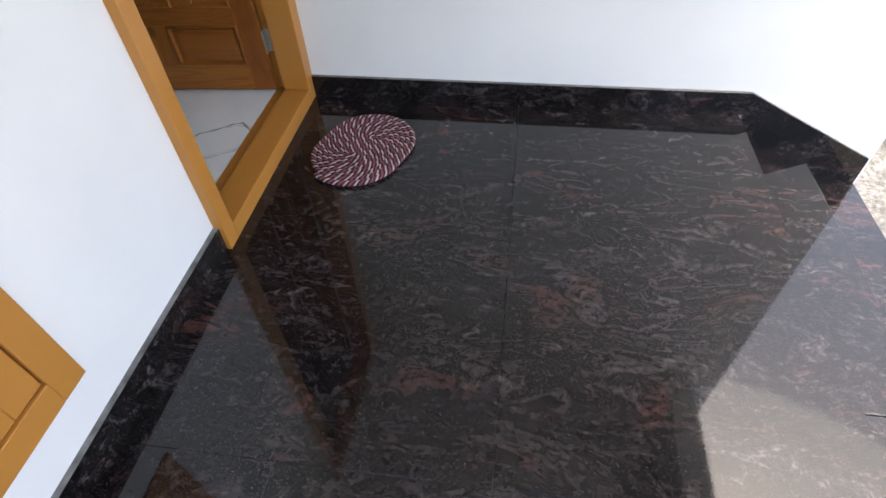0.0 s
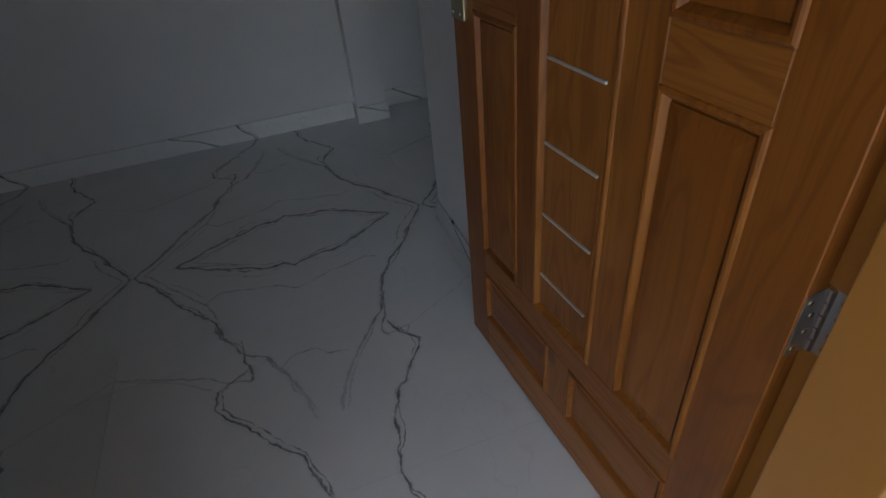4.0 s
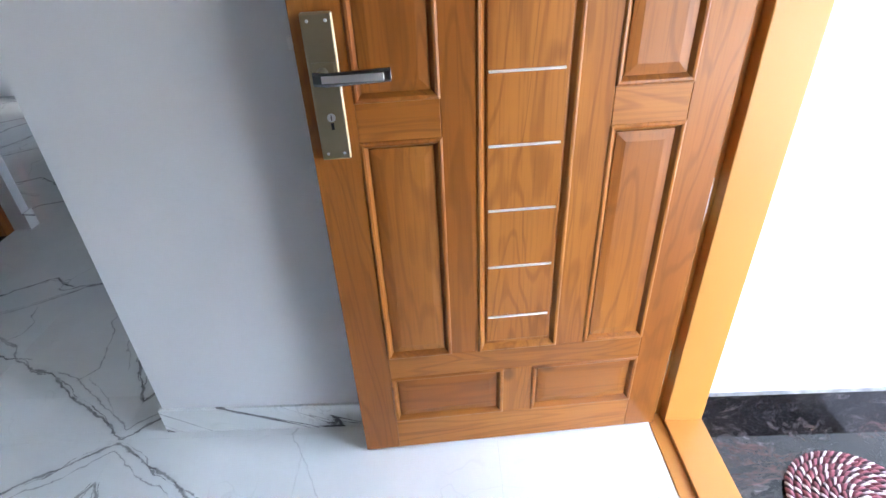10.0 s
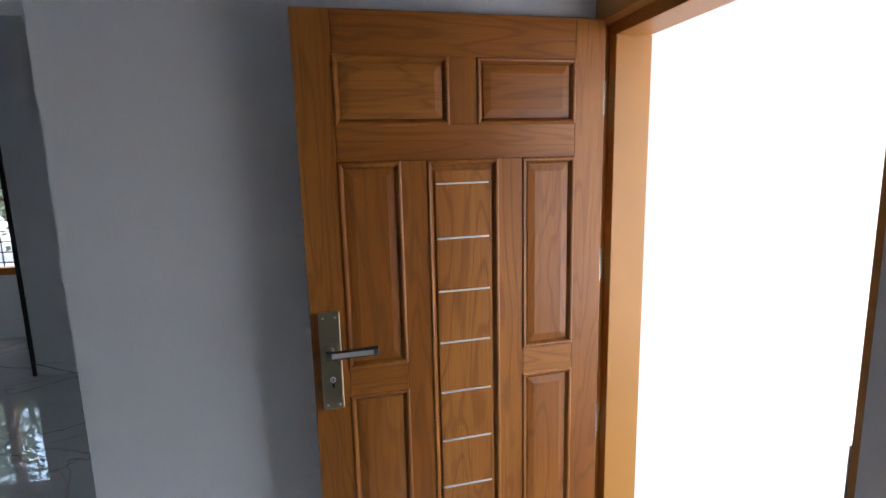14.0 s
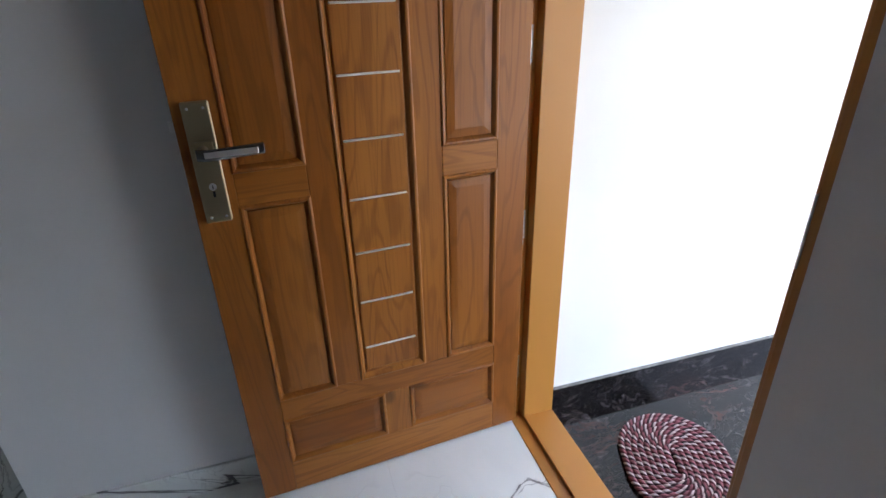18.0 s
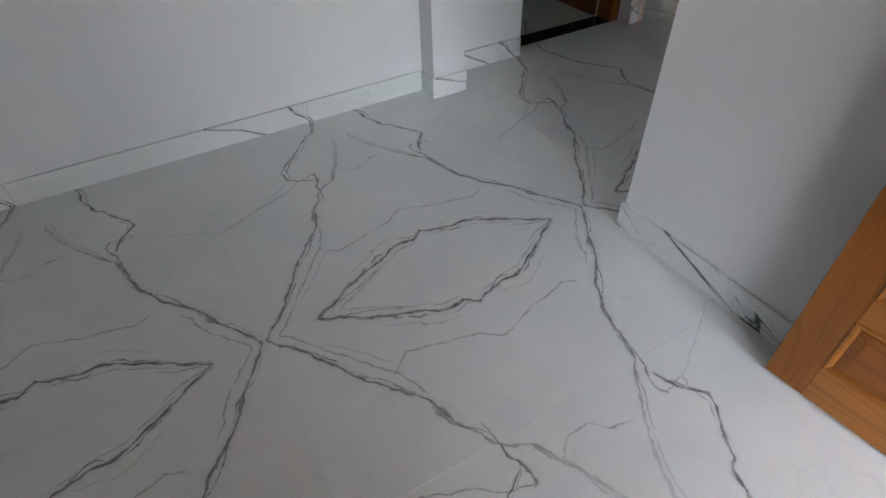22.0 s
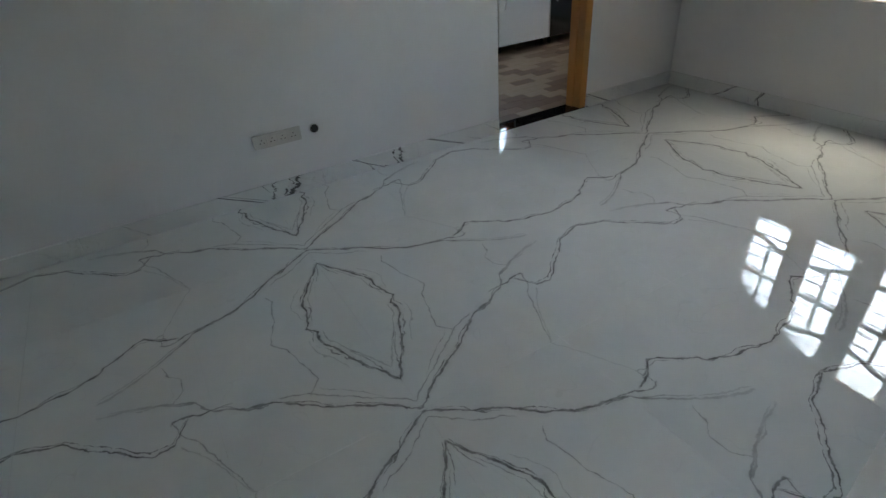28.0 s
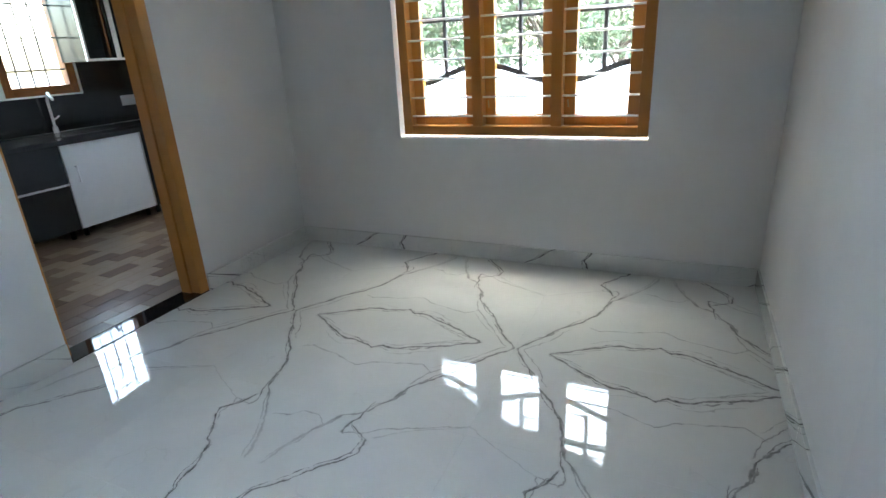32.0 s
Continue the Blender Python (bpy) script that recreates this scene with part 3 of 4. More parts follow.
for z in (0.22, 0.77, 1.298, 1.808):
    bm = bmesh.new()
    box(bm, (LEAF_W - 0.0005, 0.003, z - 0.048), (LEAF_W + 0.002, 0.034, z + 0.048))
    h = part("hinge", bm, HINGE, DOOR, "steel butt hinge")
    bm = bmesh.new()
    for i in range(5):
        cyl(bm, (LEAF_W + 0.005, 0.0385, z - 0.048 + i * 0.0192 + 0.0006), (LEAF_W + 0.005, 0.0385, z - 0.048 + i * 0.0192 + 0.0186), 0.0055, 12)
    part("knuckle", bm, HINGE, h)
    bm = bmesh.new()
    box(bm, (LEAF_W + 0.006, 0.0385, z - 0.048), (LEAF_W + 0.034, 0.0408, z + 0.048))
    part("hinge_leaf", bm, HINGE, h)
    bm = bmesh.new()
    for dz in (-0.036, -0.013, 0.013, 0.036):
        for xx, yy, dx, dy in ((LEAF_W + 0.0015, 0.012 if dz * dz > .001 else 0.022, 0.0018, 0), (LEAF_W + 0.022, 0.0386, 0, -0.0015)):
            cyl(bm, (xx, yy, z + dz), (xx + dx, yy + dy, z + dz), 0.0038, 8)
    part("hinge_screws", bm, NICKEL, h)

# ---- porch window in the front wall ----
PW = thing("window_porch", pose(0, 0, 0), "tan painted low window with dark glass beside the front door", "window", kind="structure")
y0, y1, z0, z1 = -2.79, -1.513, 0.182, 2.118
for nm, lo, hi in (("frame", (0.02, y0, z0), (0.138, y0 + 0.075, z1)), ("frame", (0.02, y1 - 0.075, z0), (0.138, y1, z1)),
                   ("frame", (0.02, y0 + 0.075, z0), (0.138, y1 - 0.075, z0 + 0.075)), ("frame", (0.02, y0 + 0.075, z1 - 0.075), (0.138, y1 - 0.075, z1)),
                   ("mullion", (0.02, -2.186, z0 + 0.075), (0.138, -2.116, z1 - 0.075))):
    part(nm, rbox(lo, hi, 0.003, 2), TAN, PW)
for a, b in ((y0 + 0.078, -2.189), (-2.113, y1 - 0.078)):
    zl, zh = z0 + 0.079, z1 - 0.079
    s = 0.082
    for lo, hi in (((0.094, a, zl), (0.130, a + s, zh)), ((0.094, b - s, zl), (0.130, b, zh)), ((0.094, a + s, zl), (0.130, b - s, zl + s)), ((0.094, a + s, zh - s), (0.130, b - s, zh))):
        part("shutter_frame", rbox(lo, hi, 0.003, 2), TAN, PW)
    bm = bmesh.new()
    box(bm, (0.108, a + s - 0.004, zl + s - 0.004), (0.112, b - s + 0.004, zh - s + 0.004))
    p = part("pane", bm, DARK_GLASS, PW)
    p.visible_shadow = False

# ---- porch floor, steps, skirting, doormat ----
bm = bmesh.new()
box(bm, (XP, -6.0, -0.5), (XEDGE - 0.02, 0.072, ZP - 0.03))
box(bm, (XEDGE - 0.02, -6.0, -0.5), (XEDGE + 0.28, 0.072, ZP - 0.18))
porch = solid("floor_porch", bm, GROUT, "polished dark brown-black granite slabs of the porch and its steps", "floor", "structure")
ys = (-5.9, -4.4, -3.0, -1.58, 0.070)
for j, (ya, yb) in enumerate(zip(ys, ys[1:])):
    cols = ((XP + 0.002, 1.085), (1.085, XEDGE)) if j % 2 else ((XP + 0.002, 0.552), (0.552, 1.42), (1.42, XEDGE))
    for xa, xb in cols:
        part("slab", rbox((xa + 0.0006, ya + 0.0006, ZP - 0.03), (xb - 0.0006, yb - 0.0006, ZP), 0.0008), GRANITE, porch)
for ya, yb in ((-5.9, -3.0), (-3.0, -1.2), (-1.2, 0.070)):
    part("riser", rbox((XEDGE - 0.018, ya + 0.001, ZP - 0.148), (XEDGE - 0.002, yb - 0.001, ZP - 0.031), 0.001), GRANITE, porch)
    part("tread", rbox((XEDGE - 0.01, ya + 0.001, ZP - 0.18), (XEDGE + 0.3, yb - 0.001, ZP - 0.15), 0.004, 2), GRANITE, porch)
    part("riser", rbox((XEDGE + 0.27, ya + 0.001, ZP - 0.32), (XEDGE + 0.285, yb - 0.001, ZP - 0.181), 0.001), GRANITE, porch)
    part("tread", rbox((XEDGE + 0.28, ya + 0.001, ZP - 0.35), (XEDGE + 0.6, yb - 0.001, ZP - 0.32), 0.004, 2), GRANITE, porch)
    part("riser", rbox((XEDGE + 0.56, ya + 0.001, ZP - 0.45), (XEDGE + 0.575, yb - 0.001, ZP - 0.351), 0.001), GRANITE, porch)


def plinth(name, quad, d, label):
    """A stone skirting: four corners (low edge then high edge), thickness vector d."""
    bm = bmesh.new()
    a = [bm.verts.new(p) for p in quad]
    b = [bm.verts.new(Vector(p) + Vector(d)) for p in quad]
    bm.faces.new(a)
    bm.faces.new(b[::-1])
    for i in range(4):
        f = bm.faces.new((a[i], b[i], b[(i + 1) % 4], a[(i + 1) % 4]))
        if i == 2:
            f.material_index = 1
    bmesh.ops.recalc_face_normals(bm, faces=bm.faces)
    return solid(name, bm, (GRANITE, GRANITE_EDGE), label, "skirting", "structure")


zt = ZP + 0.10
plinth("skirting_porch_side", ((0.160, 0.072, ZP), (XEDGE + 0.02, 0.072, ZP), (XEDGE + 0.02, 0.072, zt), (0.160, 0.072, zt)), (0, -0.016, 0), "dark granite skirting along the porch side wall")
plinth("skirting_steps", ((XEDGE + 0.02, 0.072, ZP - 0.2), (XEDGE + 0.6, 0.072, ZP - 0.44), (XEDGE + 0.6, 0.072, zt - 0.29), (XEDGE + 0.02, 0.072, zt)), (0, -0.016, 0), "sloping dark granite skirting beside the porch steps")
plinth("skirting_porch_front", ((XP, -0.909, ZP), (XP, YS - 1.5, ZP), (XP, YS - 1.5, zt), (XP, -0.909, zt)), (0.018, 0, 0), "dark granite skirting under the front wall of the porch")

# rope doormat: a spiral of three twisted strands round a short core
MAT_COL = [plain_mat("maroon_rope", (0.10, 0.018, 0.028), 0.9, 0, 0.4), plain_mat("cream_rope", (0.62, 0.50, 0.50), 0.9, 0, 0.3), plain_mat("plum_rope", (0.045, 0.014, 0.022), 0.9, 0, 0.4), plain_mat("rose_rope", (0.27, 0.085, 0.105), 0.9, 0, 0.3)]
DOORMAT = thing("doormat", pose(0.472, -0.320, ZP, 0, 0, -20), "oval braided rope doormat in maroon, plum and cream", "doormat")


def rope_path():
    """Points along a stadium-shaped spiral, from the core outwards."""
    pts, core, step = [], 0.048, 0.0215
    r, ang, side = 0.003, 0.0, 1
    while r < 0.187:
        now = 1 if math.cos(ang) >= 0 else -1
        if now != side:
            for i in range(1, int(2 * core / 0.006)):
                pts.append(Vector((r * math.sin(ang), side * core * (1 - i * 0.006 / core), 0)))
            side = now
        pts.append(Vector((r * math.sin(ang), side * core + r * math.cos(ang), 0)))
        da = 0.006 / max(r, 0.02)
        ang += da
        r += step * da / (2 * math.pi)
    return pts


_rope = rope_path()
for k, (mt, ph) in enumerate(zip(MAT_COL, (0, math.pi / 2, math.pi, 1.5 * math.pi))):
    bm = bmesh.new()
    prev, length, last = None, 0.0, _rope[0]
    for i, p in enumerate(_rope):
        q = _rope[min(i + 1, len(_rope) - 1)] - _rope[max(i - 1, 0)]
        t = q.normalized()
        side = Vector((t.y, -t.x, 0))
        length += (p - last).length
        last = p
        a = length / 0.040 * 2 * math.pi + ph
        c = p + side * (0.0062 * math.cos(a)) + Vector((0, 0, 0.0115 + 0.0052 * math.sin(a)))
        rr = (0.0062, 0.0054, 0.0060, 0.0060)[k]
        ring = [bm.verts.new(c + side * (rr * math.cos(b)) + Vector((0, 0, rr * math.sin(b)))) for b in [j * math.pi / 3 for j in range(6)]]
        if prev:
            for j in range(6):
                bm.faces.new((prev[j], prev[(j + 1) % 6], ring[(j + 1) % 6], ring[j]))
        prev = ring
    part("strand", bm, mt, DOORMAT, smooth=True)

# white box high on the porch side wall
JB = thing("porch_socket", pose(0.985, 0.072, 2.184), "small square white plastic socket on the porch wall", "socket")
part("box_body", rbox((-0.045, -0.022, -0.045), (0.045, 0, 0.045), 0.004, 2), WHITE_PLASTIC, JB)
cover = part("cover", rbox((-0.040, -0.026, -0.040), (0.040, -0.022, 0.040), 0.003, 2), WHITE_PLASTIC, JB)
bm = bmesh.new()
for dx, dz in ((0.0, 0.014), (-0.012, -0.010), (0.012, -0.010)):
    cyl(bm, (dx, -0.0258, dz), (dx, -0.0266, dz), 0.0042, 10)
part("pin_holes", bm, DARK, cover)

# ---- hall: window in the east wall ----
WIN = thing("window_hall", pose(0, 0, 0), "three-light tan wooden window with steel rods and black iron grille", "window", kind="structure")
wy0, wy1, wz0, wz1 = 0.785, 2.207, 0.757, 2.050
wx0, wx1 = 1.735, 1.810


def fbar(name, lo, hi, mat, parent, r=0.003):
    return part(name, rbox(lo, hi, r, 2), mat, parent)


f = 0.055
fbar("frame", (wx0, wy0, wz0), (wx1, wy0 + f, wz1), TAN, WIN)
fbar("frame", (wx0, wy1 - f, wz0), (wx1, wy1, wz1), TAN, WIN)
fbar("frame", (wx0, wy0 + f, wz0), (wx1, wy1 - f, wz0 + f), TAN, WIN)
fbar("frame", (wx0, wy0 + f, wz1 - f), (wx1, wy1 - f, wz1), TAN, WIN)
lights = []
span = (wy1 - wy0 - 2 * f - 2 * 0.06) / 3
for i in range(3):
    a = wy0 + f + i * (span + 0.06)
    lights.append((a, a + span))
    if i:
        fbar("mullion", (wx0, a - 0.06, wz0 + f), (wx1, a, wz1 - f), TAN, WIN)
for n, (a, b) in enumerate(lights):
    zl, zh = wz0 + f, wz1 - f
    s = 0.062
    for lo, hi, mt in (((wx1 - 0.012, a, zl), (wx1 + 0.024, a + s, zh), TAN), ((wx1 - 0.012, b - s, zl), (wx1 + 0.024, b, zh), TAN),
                       ((wx1 - 0.012, a + s, zl), (wx1 + 0.024, b - s, zl + s), TAN), ((wx1 - 0.012, a + s, zh - s), (wx1 + 0.024, b - s, zh), TAN)):
        fbar("shutter_frame", lo, hi, mt, WIN)
    bm = bmesh.new()
    box(bm, (wx1 + 0.004, a + s - 0.004, zl + s - 0.004), (wx1 + 0.008, b - s + 0.004, zh - s + 0.004))
    part("pane", bm, GLASS, WIN).visible_shadow = False
    for i in range(11):
        z = zl + 0.055 + i * (zh - zl - 0.11) / 10
        bm = bmesh.new()
        cyl(bm, (wx0 + 0.022, a - 0.008, z), (wx0 + 0.022, b + 0.008, z), 0.0058, 10)
        part("rod", bm, STEEL, WIN)
    # grille behind the glass: cross and two wavy bars
    gx = wx1 + 0.04
    mid_y, mid_z = (a + b) / 2, (zl + zh) / 2
    bm = bmesh.new()
    cyl(bm, (gx, mid_y, mid_z - 0.30), (gx, mid_y, mid_z + 0.30), 0.0135, 8)
    part("grille_bar", bm, IRON, WIN)
    bm = bmesh.new()
    box(bm, (gx - 0.006, a + 0.02, mid_z - 0.016), (gx + 0.006, b - 0.02, mid_z + 0.016))
    part("grille_bar", bm, IRON, WIN)
    flip = 1 if n % 2 == 0 else -1
    for zc in (mid_z - 0.31, mid_z + 0.30):
        bm = bmesh.new()
        prev = None
        for i in range(17):
            q = i / 16
            y = a + 0.02 + q * (b - a - 0.04)
            z = zc + flip * 0.045 * math.cos(q * math.pi)
            ring = [bm.verts.new((gx + dx, y, z + dz)) for dx, dz in ((-.008, -.016), (.008, -.016), (.008, .016), (-.008, .016))]
            if prev:
                for k2 in range(4):
                    bm.faces.new((prev[k2], prev[(k2 + 1) % 4], ring[(k2 + 1) % 4], ring[k2]))
            prev = ring
        bmesh.ops.recalc_face_normals(bm, faces=bm.faces)
        part("wavy_bar", bm, IRON, WIN)
    if n < 2:
        for z in (zl + 0.13, zh - 0.13):
            bm = bmesh.new()
            cyl(bm, (wx1 - 0.014, b - 0.02, z), (wx1 - 0.034, b - 0.026, z + 0.008), 0.004, 8)
            cyl(bm, (wx1 - 0.034, b - 0.026, z + 0.008), (wx1 - 0.036, b - 0.03, z - 0.03), 0.0035, 8)
            part("catch", bm, NICKEL, WIN)

# ---- skirtings of room and hall ----
SK_H, SK_T = 0.10, 0.011


def skirt(name, ax, t, a0, a1, out, label):
    """Skirting along x (0) or y (1) against the face at t, standing out by its thickness, cut into lengths."""
    ob = thing(name, pose(0, 0, 0), label, "skirting", kind="structure")
    n = max(1, round((a1 - a0) / 0.6))
    for i in range(n):
        p, q = a0 + (a1 - a0) * i / n + 0.0004, a0 + (a1 - a0) * (i + 1) / n - 0.0004
        lo, hi = min(t, t + out * SK_T), max(t, t + out * SK_T)
        part("skirting_piece", rbox((p, lo, 0) if ax == 0 else (lo, p, 0), (q, hi, SK_H) if ax == 0 else (hi, q, SK_H), 0.0012), MARBLE_SK, ob)


sl = "white veined marble skirting at the foot of the wall"
skirt("skirting_west", 1, XL, YS, -0.051, 1, sl)
skirt("skirting_west_hall", 1, XH, 0.140, 0.612, 1, sl)
skirt("skirting_west_corner", 1, XH, 1.43, 1.489, 1, sl)
skirt("skirting_corridor", 0, 1.489, -5.5, XH + SK_T, 1, sl)
skirt("skirting_pier", 1, -2.712, -0.051, 0.140, 1, sl)
skirt("skirting_pier_south", 0, -0.040, XL + SK_T, -2.712, -1, sl)
skirt("skirting_pier_north", 0, 0.129, XH + SK_T, -2.712, 1, sl)
skirt("skirting_room", 0, Y1, XE - SK_T, -0.06, -1, sl)
skirt("skirting_wall_end", 1, XE, Y1, Y2, -1, sl)
skirt("skirting_hall_south", 0, Y2, XE - SK_T, XW0, 1, sl)
skirt("skirting_front", 1, -0.006, YS, -0.909, -1, sl)
skirt("skirting_south", 0, YS, XL, XI, 1, sl)
skirt("skirting_east", 1, XW0, Y2, YK0, -1, sl)
skirt("skirting_hall_north", 0, YK0, -3.298, -0.036, -1, sl)
skirt("skirting_hall_north_east", 0, YK0, 0.778, XW0, -1, sl)

# ---- west doorway ----
# teak for the open leaf, the dark room's shade put into its colour
SHADED_TEAK = teak_mat("teak_in_shade", 2, 0.4)
WD = thing("door_west", pose(0, 0, 0), "wooden door open inwards in a wooden frame, its leaf coloured dark as in shade", "door", kind="structure")
part("jamb", rbox((-3.106, 1.365, 0.0), (-2.985, 1.428, 2.098), 0.003, 2), TEAK_Z, WD)
part("jamb", rbox((-3.106, 0.614, 0.0), (-2.985, 0.677, 2.098), 0.003, 2), TEAK_Z, WD)
part("head", rbox((-3.106, 0.677, 2.03), (-2.985, 1.365, 2.098), 0.003, 2), TEAK_Y, WD)
part("leaf", rbox((-3.82, 1.326, 0.012), (-3.11, 1.360, 2.02), 0.003, 2), SHADED_TEAK, WD)
bm = bmesh.new()
box(bm, (-3.104, 0.678, -0.002), (-2.987, 1.364, 0.004))
solid("threshold_west", bm, BLACK_STONE, "black granite threshold strip in the doorway", "threshold", "structure")

# back room doorway frame and window
BD = thing("door_back_room", pose(0, 0, 0), "thin dark door frame of the back room", "door frame", kind="structure")
for lo, hi in (((-4.399, 3.045, 0), (-4.37, 3.198, 1.854)), ((-3.330, 3.045, 0), (-3.301, 3.198, 1.854)), ((-4.37, 3.045, 1.834), (-3.330, 3.198, 1.854))):
    part("jamb", rbox(lo, hi, 0.002), IRON, BD)


def plain_window(name, x0, x1, y, z0, z1, n, rows, label, cols=2):
    """A wooden window in a wall along x, with glass and a grid of iron bars."""
    ob = thing(name, pose(0, 0, 0), label, "window", kind="structure")
    a, b = (y, y + 0.08)
    g = 0.07
    for lo, hi, mt in (((x0, a, z0), (x0 + g, b, z1), TEAK_Z), ((x1 - g, a, z0), (x1, b, z1), TEAK_Z), ((x0 + g, a, z0), (x1 - g, b, z0 + g), TEAK_X), ((x0 + g, a, z1 - g), (x1 - g, b, z1), TEAK_X)):
        fbar("frame", lo, hi, mt, ob)
    w = (x1 - x0 - 2 * g - (n - 1) * 0.07) / n
    for i in range(n):
        c = x0 + g + i * (w + 0.07)
        if i:
            fbar("mullion", (c - 0.07, a, z0 + g), (c, b, z1 - g), TEAK_Z, ob)
        bm = bmesh.new()
        box(bm, (c - 0.004, b - 0.02, z0 + g - 0.004), (c + w + 0.004, b - 0.016, z1 - g + 0.004))
        part("pane", bm, GLASS, ob).visible_shadow = False
        for r in range(rows):
            z = z0 + g + (r + 0.5) * (z1 - z0 - 2 * g) / rows
            bm = bmesh.new()
            cyl(bm, (c - 0.005, a + 0.025, z), (c + w + 0.005, a + 0.025, z), 0.006, 8)
            part("rod", bm, IRON, ob)
        for r in range(cols):
            x = c + (r + 1) * w / (cols + 1)
            bm = bmesh.new()
            cyl(bm, (x, b + 0.01, z0 + g), (x, b + 0.01, z1 - g), 0.007, 8)
            part("bar", bm, IRON, ob)
    return ob


plain_window("window_back_room", -5.30, -3.75, YB0 + 0.04, 0.625, 1.685, 3, 9, "wooden window of the back room with a dark iron grid", cols=3)

# ---- kitchen door frame and kitchen ----
KD = thing("door_kitchen", pose(0, 0, 0), "tan varnished wooden frame of the kitchen doorway", "door frame", kind="structure")
part("jamb", rbox((0.712, YK0 - 0.006, 0.006), (0.773, YK1, 2.058), 0.004, 2), TAN, KD)
part("jamb", rbox((-0.033, YK0 + 0.05, 0.006), (0.0, YK1, 2.058), 0.004, 2), TAN, KD)
part("head", rbox((-0.033, YK0 - 0.006, 1.998), (0.712, YK0 + 0.05, 2.058), 0.004, 2), TAN, KD)
part("stop", rbox((0.697, YK0 + 0.06, 0.006), (0.712, YK1 - 0.01, 2.058), 0.002), TAN, KD)
bm = bmesh.new()
box(bm, (-0.034, YK0 - 0.004, -0.003), (0.774, YK1, 0.005))
solid("threshold_kitchen", bm, GRANITE, "black granite threshold under the kitchen doorway", "threshold", "structure")
KW, KG = plain_mat("white_laminate", (0.72, 0.73, 0.74), 0.22, 0, 0.02), plain_mat("charcoal_laminate", (0.012, 0.014, 0.016), 0.14, 0, 0.1)
KGLASS = plain_mat("dark_glass_door", (0.008, 0.010, 0.010), 0.015)
ALU = metal_mat("aluminium_trim", (0.72, 0.72, 0.72), 0.3)
YF, YB = 4.85, 5.45
units = [("base_cabinet", 0.35, 1.245, KG, 2), ("base_cabinet", 1.25, 1.92, KW, 0), ("base_cabinet", 1.925, 2.52, KG, 0), ("base_cabinet", 2.525, 3.04, KG, 0)]
for nm, xa, xb, mt, dr in units:
    c = thing(nm, pose(xa, YF, 0), ("white" if mt is KW else "charcoal") + " gloss laminate kitchen base cabinet", "cabinet", "kitchen base cabinets")
    w = xb - xa
    part("body", rbox((0, 0.022, 0.07), (w, YB - YF - 0.002, 0.722), 0.002), KG, c)
    for fx in (0.05, w - 0.05):
        for fy in (0.06, 0.45):
            bm = bmesh.new()
            cyl(bm, (fx, fy, 0), (fx, fy, 0.07), 0.018, 10)
            part("foot", bm, IRON, c)
    if dr:
        for z0, z1 in ((0.075, 0.42), (0.435, 0.72)):
            part("drawer_front", rbox((0.003, 0, z0), (w - 0.003, 0.02, z1), 0.002), mt, c)
        part("trim", rbox((0.003, -0.004, 0.42), (w - 0.003, 0.018, 0.435), 0.001), ALU, c)
    else:
        d = part("cabinet_door", rbox((0.003, 0, 0.075), (w - 0.003, 0.02, 0.72), 0.002), mt, c)
        bm = bmesh.new()
        hx = 0.07
        cyl(bm, (hx, -0.028, 0.43), (hx, -0.028, 0.56), 0.005, 8)
        cyl(bm, (hx, 0, 0.44), (hx, -0.028, 0.44), 0.004, 8)
        cyl(bm, (hx, 0, 0.55), (hx, -0.028, 0.55), 0.004, 8)
        part("handle", bm, STEEL, d)
        part("trim", rbox((-0.002, -0.003, 0.075), (0.003, 0.018, 0.72), 0.0005), ALU, c)
WT = thing("worktop", pose(0, 0, 0), "black polished granite kitchen worktop with a sink", "worktop")
part("slab", rbox((0.33, YF - 0.03, 0.722), (3.045, YB, 0.76), 0.004, 2), BLACK_STONE, WT)
part("sink", rbox((1.35, 5.0, 0.7605), (1.85, 5.34, 0.765), 0.002), LEVER, WT)
bm = bmesh.new()
box(bm, (-0.15, YB - 0.012, 0.762), (3.05, YB - 0.001, 1.045))
box(bm, (1.94, YB - 0.012, 1.045), (3.05, YB - 0.001, 1.30))
solid("backsplash", bm, BLACK_STONE, "glossy black tiled splashback above the worktop", "splashback", "structure")
plain_window("window_kitchen", 1.328, 1.932, 5.47, 1.058, 1.942, 1, 3, "wooden kitchen window with a grille above the sink", cols=3)
SIDE = plain_window("window_kitchen_side", 3.603, 4.497, 0.0, 1.003, 2.097, 2, 6, "wooden kitchen side window with a dark iron grid", cols=3)
SIDE.matrix_world = pose(3.17, 0, 0, 0, 0, 90)
UP = thing("wall_cabinet", pose(1.83, 5.12, 1.30), "charcoal kitchen wall cabinet with dark glass doors", "cabinet")
part("body", rbox((0, 0.02, 0), (1.16, 0.325, 0.62), 0.002), KG, UP)
for i in range(4):
    d = part("glass_door", rbox((i * 0.29 + 0.022, 0, 0.02), ((i + 1) * 0.29 - 0.022, 0.016, 0.60), 0.001), KGLASS, UP)
    for lo, hi in (((i * 0.29 + 0.002, -0.002, 0), (i * 0.29 + 0.022, 0.018, 0.62)), (((i + 1) * 0.29 - 0.022, -0.002, 0), ((i + 1) * 0.29 - 0.002, 0.018, 0.62)),
                   ((i * 0.29 + 0.022, -0.002, 0), ((i + 1) * 0.29 - 0.022, 0.018, 0.02)), ((i * 0.29 + 0.022, -0.002, 0.60), ((i + 1) * 0.29 - 0.022, 0.018, 0.62))):
        part("door_frame", rbox(lo, hi, 0.001), ALU, d)
